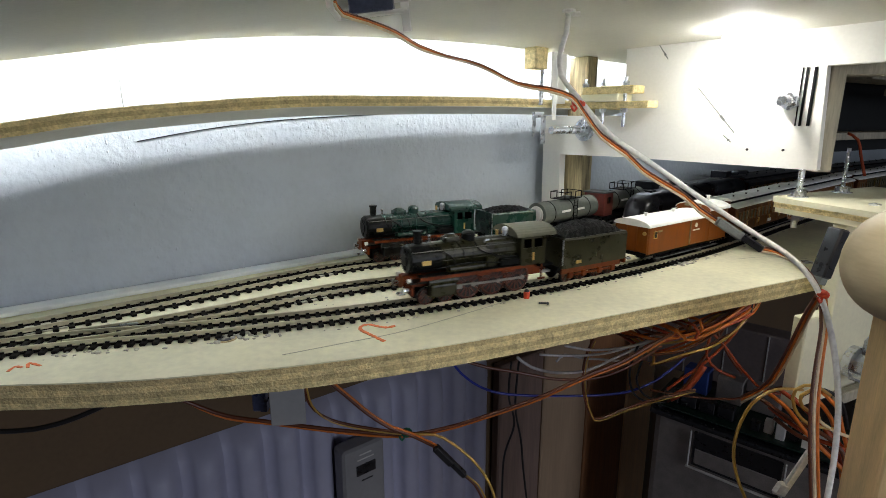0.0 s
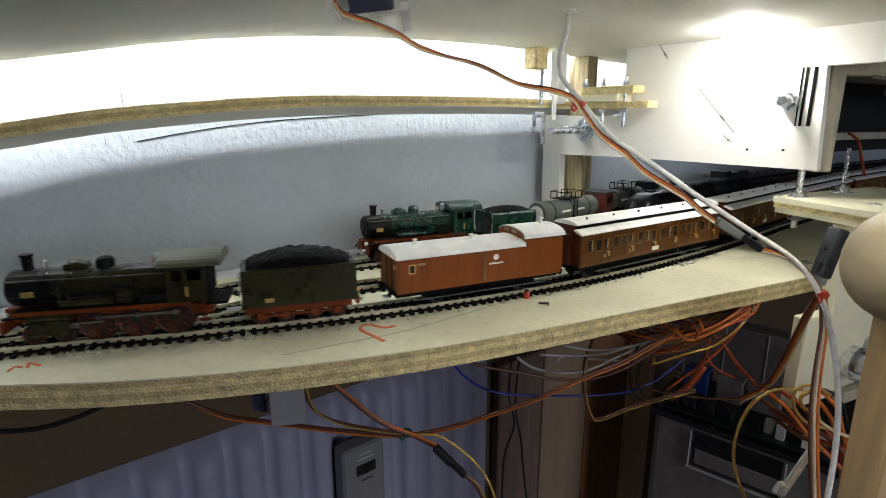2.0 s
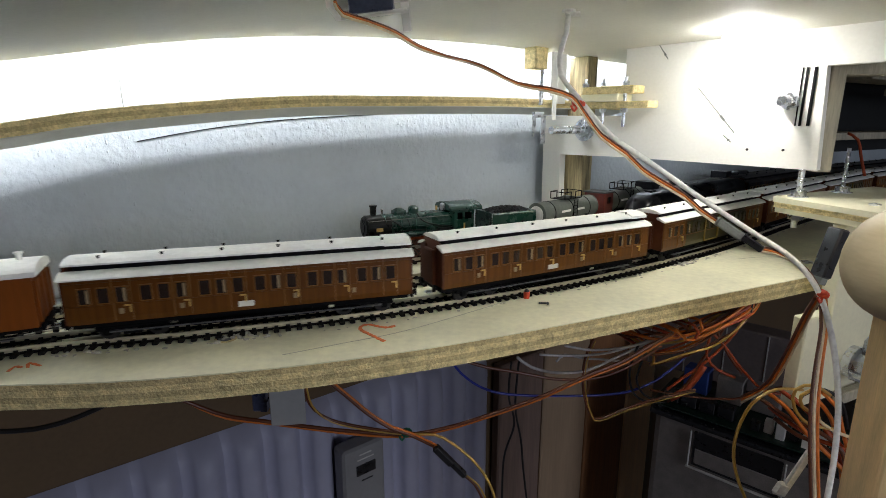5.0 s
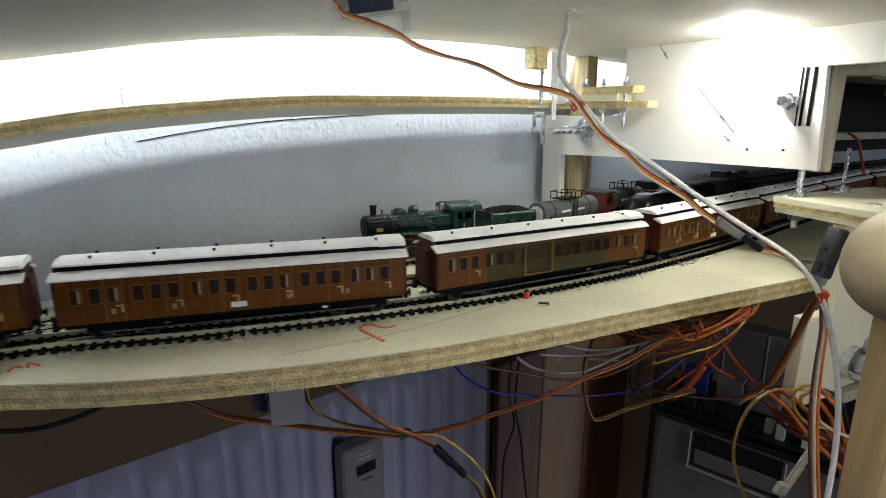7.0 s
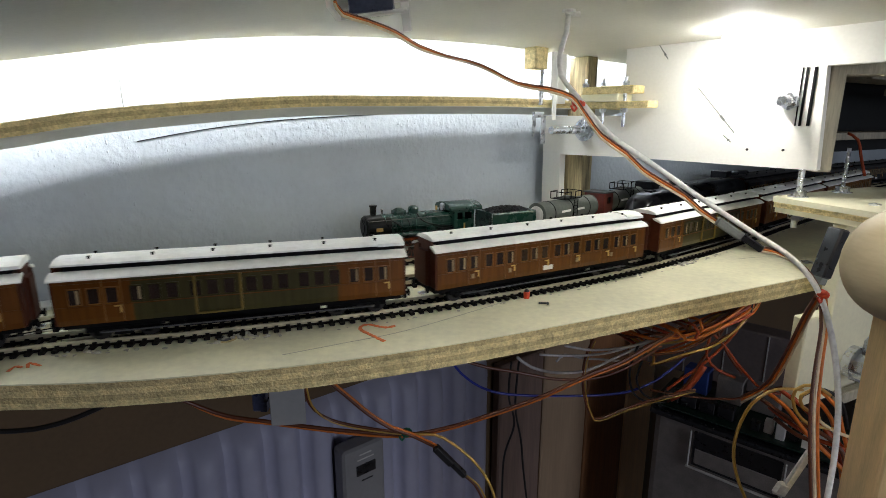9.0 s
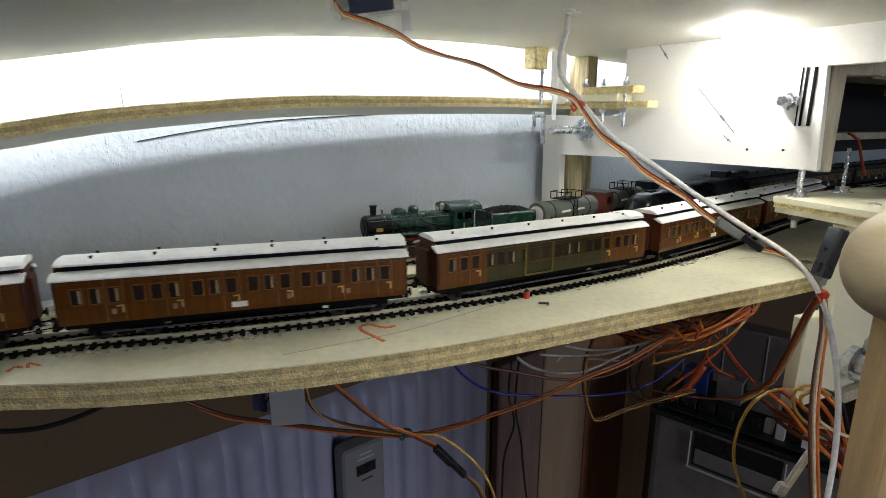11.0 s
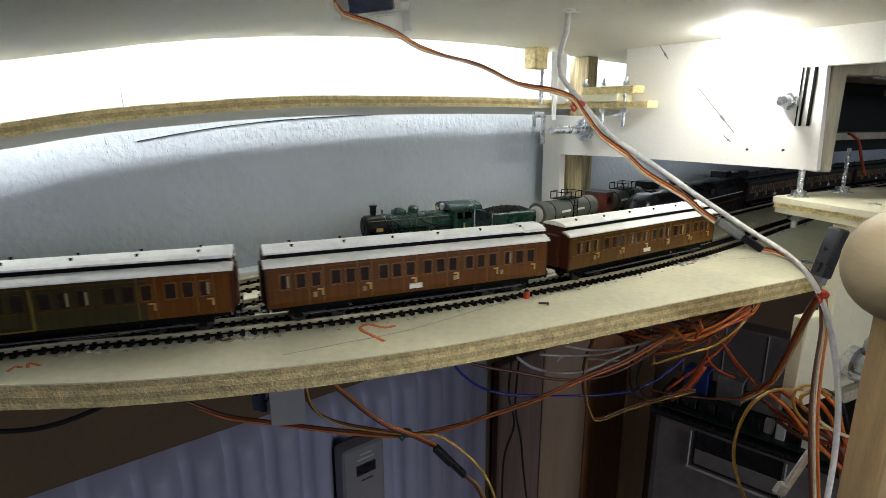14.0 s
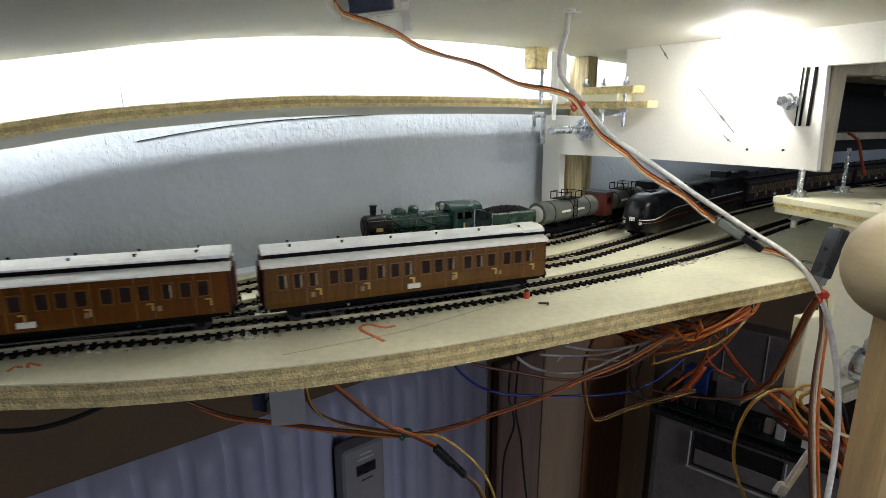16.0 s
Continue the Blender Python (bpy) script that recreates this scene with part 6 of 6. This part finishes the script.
    wires("blue_wire", "blue wire sagging under the board", "wire", [
        ("w_blue", 0.001, [(0.0067, 0.36, -0.0499), (0.0133, 0.3675, -0.0628), (0.0291, 0.375, -0.0786), (0.0523, 0.3825, -0.089), (0.0994, 0.39, -0.0947), (0.1434, 0.3975, -0.0968), (0.1693, 0.405, -0.0941), (0.1906, 0.4125, -0.0854), (0.2095, 0.42, -0.0733)]),
    ])
    wires("sagging_lead", "brown lead under the board", "cable", [
        ("w_brown", 0.0012, [(0.0146, 0.35, -0.0443), (0.0314, 0.355, -0.052), (0.0571, 0.36, -0.059), (0.088, 0.365, -0.0671), (0.1194, 0.37, -0.0678), (0.1464, 0.375, -0.0594), (0.1689, 0.38, -0.0462)]),
    ])
    wires("white_wires", "grey-white wires bundled under the board", "wires", [
        ("w_grey", 0.0012, [(0.0561, 0.37, -0.051), (0.0681, 0.375, -0.0618), (0.0891, 0.38, -0.0691), (0.1148, 0.385, -0.0692), (0.1425, 0.39, -0.0584), (0.1661, 0.395, -0.0489), (0.1832, 0.4, -0.0393)]),
        ("w_grey", 0.001, [(0.0732, 0.37, -0.0491), (0.0983, 0.376, -0.0528), (0.1263, 0.382, -0.0537), (0.1501, 0.388, -0.0497), (0.1721, 0.394, -0.0446), (0.1898, 0.4, -0.0369)]),
        ("w_grey", 0.001, [(0.092, 0.37, -0.0418), (0.1159, 0.3775, -0.0488), (0.1446, 0.385, -0.0494), (0.1694, 0.3925, -0.0459), (0.1901, 0.4, -0.0403)]),
        ("w_grey", 0.0009, [(0.0863, 0.37, -0.0547), (0.0943, 0.3775, -0.0526), (0.1097, 0.385, -0.059), (0.1256, 0.3925, -0.0635), (0.1513, 0.4, -0.069)]),
    ])
    wires("hanging_loop", "brown lead hanging in a loop", "cable", [
        ("w_brown", 0.001, [(0.116, 0.38, -0.0406), (0.1111, 0.3829, -0.0608), (0.1125, 0.3857, -0.0868), (0.1202, 0.3886, -0.1097), (0.1289, 0.3914, -0.1161), (0.1525, 0.3943, -0.1079), (0.181, 0.3971, -0.1002), (0.2099, 0.4, -0.0945)]),
        ("w_tan", 0.0006, [(0.1179, 0.38, -0.0424), (0.1129, 0.3829, -0.0618), (0.1143, 0.3857, -0.0868), (0.1218, 0.3886, -0.1117), (0.13, 0.3914, -0.1181), (0.1537, 0.3943, -0.11), (0.1822, 0.3971, -0.1023), (0.2101, 0.4, -0.0966)]),
    ])
    wires("black_loop", "thin black wires hanging in loops", "wires", [
        ("w_black", 0.0009, [(0.1553, 0.39, -0.0497), (0.1521, 0.395, -0.0716), (0.1572, 0.4, -0.0945), (0.1705, 0.405, -0.1078), (0.1922, 0.41, -0.1117)]),
        ("w_black", 0.0009, [(0.1643, 0.39, -0.0497), (0.1599, 0.395, -0.0716), (0.1614, 0.4, -0.0894), (0.1751, 0.405, -0.1051), (0.2012, 0.41, -0.1053)]),
    ])
    wires("wire_bundle", "thick bundle of orange, brown and tan wires under the board", "wires", [
        ("w_brown", 0.001, [(0.1109, 0.42, -0.03), (0.1449, 0.4, -0.0461), (0.1681, 0.4, -0.0451), (0.195, 0.4, -0.0396), (0.2189, 0.4, -0.0284), (0.2417, 0.4, -0.0184), (0.2717, 0.43, -0.004)]),
        ("w_orange", 0.001, [(0.1147, 0.42, -0.03), (0.1487, 0.4024, -0.0456), (0.1684, 0.4036, -0.0462), (0.1955, 0.4036, -0.0411), (0.2192, 0.4036, -0.0288), (0.2419, 0.4, -0.0203), (0.2719, 0.43, -0.004)]),
        ("w_dred", 0.001, [(0.1186, 0.42, -0.03), (0.1526, 0.3988, -0.0512), (0.1687, 0.3982, -0.0532), (0.1956, 0.3982, -0.0457), (0.2197, 0.3982, -0.0367), (0.2422, 0.4, -0.0223), (0.2722, 0.43, -0.004)]),
        ("w_tan", 0.001, [(0.1224, 0.42, -0.03), (0.1564, 0.4012, -0.0508), (0.169, 0.4018, -0.0543), (0.1964, 0.4018, -0.0513), (0.2204, 0.4018, -0.0399), (0.2424, 0.4, -0.0242), (0.2724, 0.43, -0.004)]),
        ("w_brown", 0.001, [(0.1263, 0.42, -0.03), (0.1603, 0.3976, -0.0564), (0.1693, 0.3964, -0.0614), (0.1966, 0.3964, -0.057), (0.2201, 0.3964, -0.0414), (0.2427, 0.4, -0.0261), (0.2727, 0.43, -0.004)]),
        ("w_orange", 0.001, [(0.1302, 0.42, -0.03), (0.1642, 0.4, -0.056), (0.1697, 0.4, -0.0625), (0.1968, 0.4, -0.0562), (0.2205, 0.4, -0.0419), (0.2429, 0.4, -0.028), (0.2729, 0.43, -0.004)]),
        ("w_dred", 0.001, [(0.1341, 0.42, -0.03), (0.1681, 0.4024, -0.0556), (0.17, 0.4036, -0.0636), (0.1969, 0.4036, -0.0546), (0.2206, 0.4036, -0.0406), (0.2432, 0.4, -0.03), (0.2732, 0.43, -0.004)]),
        ("w_tan", 0.001, [(0.1379, 0.42, -0.03), (0.1719, 0.3988, -0.0612), (0.1703, 0.3982, -0.0708), (0.1972, 0.3982, -0.0615), (0.2217, 0.3982, -0.0532), (0.2435, 0.4, -0.0319), (0.2735, 0.43, -0.004)]),
        ("w_brown", 0.001, [(0.1418, 0.42, -0.03), (0.1758, 0.4012, -0.0608), (0.1706, 0.4018, -0.0719), (0.198, 0.4018, -0.0658), (0.2219, 0.4018, -0.0523), (0.2437, 0.4, -0.0339), (0.2737, 0.43, -0.004)]),
        ("w_orange", 0.0012, [(0.1187, 0.42, -0.03), (0.1527, 0.3826, -0.0389), (0.1767, 0.3852, -0.0423), (0.2025, 0.3889, -0.0381), (0.2236, 0.3926, -0.0295), (0.2465, 0.4, -0.0141), (0.2765, 0.43, -0.004)]),
        ("w_brown", 0.0012, [(0.1239, 0.42, -0.03), (0.1579, 0.385, -0.0358), (0.1795, 0.3888, -0.0409), (0.2027, 0.3925, -0.0374), (0.2237, 0.3962, -0.028), (0.2467, 0.4, -0.0156), (0.2767, 0.43, -0.004)]),
        ("w_tan", 0.0012, [(0.1292, 0.42, -0.03), (0.1632, 0.3874, -0.0335), (0.1825, 0.3924, -0.042), (0.2032, 0.3961, -0.0393), (0.2238, 0.3998, -0.0266), (0.2469, 0.4, -0.017), (0.2769, 0.43, -0.004)]),
        ("w_dred", 0.0012, [(0.1343, 0.42, -0.03), (0.1683, 0.3838, -0.0349), (0.1847, 0.387, -0.0412), (0.2028, 0.3907, -0.0392), (0.2239, 0.3944, -0.0312), (0.2471, 0.4, -0.0184), (0.2771, 0.43, -0.004)]),
        ("w_orange", 0.0012, [(0.1395, 0.42, -0.03), (0.1735, 0.3862, -0.0316), (0.1874, 0.3906, -0.0392), (0.2029, 0.3943, -0.0379), (0.2241, 0.398, -0.0297), (0.2473, 0.4, -0.0199), (0.2773, 0.43, -0.004)]),
        ("w_orange", 0.0012, [(0.1448, 0.42, -0.03), (0.1788, 0.3826, -0.0345), (0.1902, 0.3851, -0.0435), (0.2031, 0.3889, -0.043), (0.2242, 0.3926, -0.0343), (0.2475, 0.4, -0.0213), (0.2775, 0.43, -0.004)]),
        ("w_brown", 0.0012, [(0.1499, 0.42, -0.03), (0.1839, 0.385, -0.03), (0.1925, 0.3888, -0.0373), (0.2027, 0.3925, -0.0374), (0.2243, 0.3962, -0.0328), (0.2477, 0.4, -0.0227), (0.2777, 0.43, -0.004)]),
        ("w_tan", 0.0012, [(0.1551, 0.42, -0.03), (0.1891, 0.3874, -0.0276), (0.1955, 0.3924, -0.038), (0.2031, 0.3961, -0.0389), (0.2244, 0.3998, -0.0314), (0.2479, 0.4, -0.0242), (0.2779, 0.43, -0.004)]),
        ("w_dred", 0.0012, [(0.1604, 0.42, -0.03), (0.1944, 0.3838, -0.0306), (0.1983, 0.387, -0.0428), (0.2034, 0.3907, -0.0444), (0.2245, 0.3944, -0.036), (0.2481, 0.4, -0.0256), (0.2781, 0.43, -0.004)]),
        ("w_orange", 0.0012, [(0.1656, 0.42, -0.03), (0.1996, 0.3862, -0.0277), (0.2011, 0.3906, -0.0419), (0.2036, 0.3943, -0.0443), (0.2247, 0.398, -0.0345), (0.2483, 0.4, -0.0271), (0.2783, 0.43, -0.004)]),
    ])
    wires("dark_leads", "dark red and brown leads hanging in shade", "wires", [
        ("w_dred", 0.0012, [(0.2225, 0.41, -0.0484), (0.2211, 0.41, -0.0687), (0.2322, 0.41, -0.0816), (0.2474, 0.41, -0.0884)]),
        ("w_brown", 0.0012, [(0.2356, 0.41, -0.0334), (0.2288, 0.41, -0.0534), (0.217, 0.41, -0.0738), (0.2073, 0.41, -0.0947), (0.1922, 0.41, -0.1117)]),
        ("w_dred", 0.0012, [(0.2129, 0.41, -0.0384), (0.2341, 0.41, -0.0585), (0.2509, 0.41, -0.079), (0.273, 0.41, -0.0999), (0.2979, 0.41, -0.1053)]),
        ("w_brown", 0.0012, [(0.2269, 0.41, -0.0459), (0.2401, 0.41, -0.0687), (0.2526, 0.41, -0.0842)]),
        ("w_dred", 0.0012, [(0.191, 0.41, -0.0999), (0.2042, 0.41, -0.0884), (0.2217, 0.41, -0.0738), (0.2422, 0.41, -0.0484), (0.25, 0.41, -0.0295)]),
    ])
    wires("thick_red_lead", "thick dark red sleeved lead", "cable", [
        ("w_dred", 0.003, [(0.1943, 0.41, -0.1085), (0.2056, 0.41, -0.101), (0.2148, 0.41, -0.0884), (0.2198, 0.41, -0.0779)]),
    ])
    wires("feed_line", "brown lead strung to the electronics", "cable", [
        ("w_brown", 0.0009, [(0.1808, 0.42, -0.1054), (0.2141, 0.416, -0.1097), (0.2512, 0.412, -0.1096), (0.2765, 0.408, -0.0989), (0.3014, 0.404, -0.0915), (0.3228, 0.4, -0.0945)]),
    ])
    wires("yellow_loop", "tan lead in a wide hanging loop", "cable", [
        ("w_tan", 0.0012, [(0.2693, 0.36, -0.0729), (0.2456, 0.355, -0.0702), (0.2264, 0.35, -0.0789), (0.2155, 0.345, -0.0989), (0.2126, 0.34, -0.1166), (0.2152, 0.335, -0.1318), (0.2233, 0.33, -0.1517)]),
    ])
    wires("lead_tangle", "tangle of orange and red leads beside the table leg", "wires", [
        ("w_orange", 0.0016, [(0.2464, 0.37, -0.0783), (0.2588, 0.36, -0.087), (0.272, 0.35, -0.1045), (0.2887, 0.34, -0.1213), (0.3055, 0.33, -0.1421)]),
        ("w_dred", 0.0016, [(0.2528, 0.37, -0.0928), (0.2652, 0.36, -0.1013), (0.2812, 0.35, -0.1092), (0.2953, 0.34, -0.1119), (0.3079, 0.33, -0.1327)]),
        ("w_brown", 0.0016, [(0.2452, 0.37, -0.0855), (0.2624, 0.36, -0.0965), (0.2754, 0.35, -0.0997), (0.2912, 0.34, -0.1119), (0.2982, 0.33, -0.1469)]),
        ("w_dred", 0.0016, [(0.2594, 0.37, -0.0783), (0.2716, 0.36, -0.087), (0.2838, 0.35, -0.0997), (0.2937, 0.34, -0.126), (0.295, 0.33, -0.1517)]),
        ("w_orange", 0.0016, [(0.2899, 0.37, -0.0783), (0.2972, 0.36, -0.087), (0.2964, 0.35, -0.0997), (0.2991, 0.34, -0.1213), (0.2991, 0.33, -0.1517)]),
        ("w_brown", 0.0016, [(0.2586, 0.37, -0.1025), (0.2711, 0.36, -0.1109), (0.2841, 0.35, -0.114), (0.2978, 0.34, -0.126), (0.3197, 0.33, -0.1517)]),
        ("w_orange", 0.0016, [(0.2863, 0.37, -0.0831), (0.2946, 0.36, -0.0965), (0.2955, 0.35, -0.114), (0.2954, 0.34, -0.1356), (0.2917, 0.33, -0.1517)]),
        ("w_dred", 0.0016, [(0.2689, 0.37, -0.0831), (0.2817, 0.36, -0.0965), (0.2938, 0.35, -0.1092), (0.3061, 0.34, -0.126), (0.3156, 0.33, -0.1517)]),
    ])
    wires("cream_loops", "cream leads looped in the tangle", "wires", [
        ("w_tan", 0.0012, [(0.2838, 0.34, -0.0934), (0.2627, 0.34, -0.0889), (0.2504, 0.34, -0.0753), (0.2496, 0.34, -0.062), (0.2618, 0.34, -0.0585), (0.2751, 0.34, -0.0665)]),
        ("w_cream", 0.0012, [(0.3018, 0.34, -0.1026), (0.2798, 0.34, -0.0934), (0.2657, 0.34, -0.0821)]),
        ("w_tan", 0.0012, [(0.2701, 0.34, -0.0843), (0.2565, 0.34, -0.0753), (0.2543, 0.34, -0.0665), (0.2624, 0.34, -0.062)]),
    ])
    wires("black_lead_loops", "black lead looped in the tangle", "cable", [
        ("w_black", 0.0012, [(0.2737, 0.37, -0.1001), (0.2776, 0.37, -0.0831), (0.2942, 0.37, -0.0783), (0.3094, 0.37, -0.0903), (0.3178, 0.37, -0.1124)]),
    ])
    wires("shadowy_loop", "grey wire loops on the cream panel", "wires", [
        ("w_grey", 0.0009, [(0.292, 0.4, -0.0345), (0.2986, 0.4, -0.0442), (0.2973, 0.4, -0.059), (0.2855, 0.4, -0.0665), (0.2821, 0.4, -0.0741)]),
        ("w_grey", 0.0009, [(0.2867, 0.4, -0.0442), (0.2934, 0.4, -0.0516), (0.2917, 0.4, -0.0615), (0.2836, 0.4, -0.069)]),
    ])
    wires("bay_cable", "thin red-brown cable in the dim bay", "cable", [
        ("w_dred", 0.0016, [(0.4643, 0.62, 0.1099), (0.4723, 0.6133, 0.1025), (0.4747, 0.6067, 0.0826), (0.477, 0.6, 0.0628)]),
    ])


cables()

# ---- things that move ----
S0, SPEED, PITCH = 2.4596, 0.1038, 0.2064
COACH, VAN = 0.1870, 0.1240
TRAIN = []          # thing, place of its middle along the front track at 0 s, half its pivot base, its wheels


def compose():
    paint = {3: ("teak", (-0.057, 0.053, "olive")), 5: ("teak", (-0.057, 0.051, "olive")), 7: ("teak_pale", None)}
    looks = {1: "brown teak coach with white clerestory roof and many small windows", 2: "brown teak coach with drawn blinds and white clerestory roof",
             3: "brown coach with an olive-painted middle bay", 4: "brown teak coach with gilt door handles", 5: "brown coach with a long olive-painted bay",
             6: "brown teak coach with white clerestory roof", 7: "pale tan teak coach at the end of the train"}
    e, w, rods = steam_engine("olive-black steam locomotive with red frame and wheels pulling the train", "loco_olive")
    RODS.extend(rods)
    TRAIN.append((e, w, 2.2745, 0.033))
    TRAIN.append((*tender("olive-black tender with red side frames and heaped coal", "loco_olive", 0.070), 2.3735, 0.022))
    TRAIN.append((*luggage_van(VAN), 2.4940, 0.036))
    for k in range(1, 8):
        body, mid = paint.get(k, ("teak", None))
        e, w = coach("coach", COACH, body, looks[k], mid, seed=k)
        TRAIN.append((e, w, S0 + PITCH * k, COACH * 0.345))


RODS = []
compose()


# the train's speed is slightly uneven: how far it lags behind a steady run
LAG = catmull([(0.0, 0.012), (1.0, 0.0080), (2.0, 0.0020), (3.0, -0.0012), (4.0, -0.0030), (6.5, -0.0068), (7.5, -0.0073), (9.0, -0.0068), (11.5, -0.0040), (14.0, -0.0018), (16.0, -0.0018)], 0.1)


def run(t):
    return SPEED * t - float(np.interp(t, [q[0] for q in LAG], [q[1] for q in LAG]))


def motions():
    for row in TRAIN:
        e, wheels, s, half = row
        walk(e, [(0.5 * k, T3.seat(s - run(0.5 * k), half, RAIL)) for k in range(33)])
        for w, x, r in wheels:
            step = 0.1 if r > 0.007 else 1 / 15
            n = int(round(16 / step))
            turn = -math.degrees(SPEED * step / r)
            walk(w, [(step * k, pose(x, 0, r, 0, turn * k, 0)) for k in range(n + 1)])
    for w, x, y, z, crank, lag in RODS:
        rate = -SPEED / 0.0104
        walk(w, [(k / 15, pose(x + crank * math.cos(rate * k / 15 + radians(lag)), y, z - crank * math.sin(rate * k / 15 + radians(lag)))) for k in range(241)])


motions()
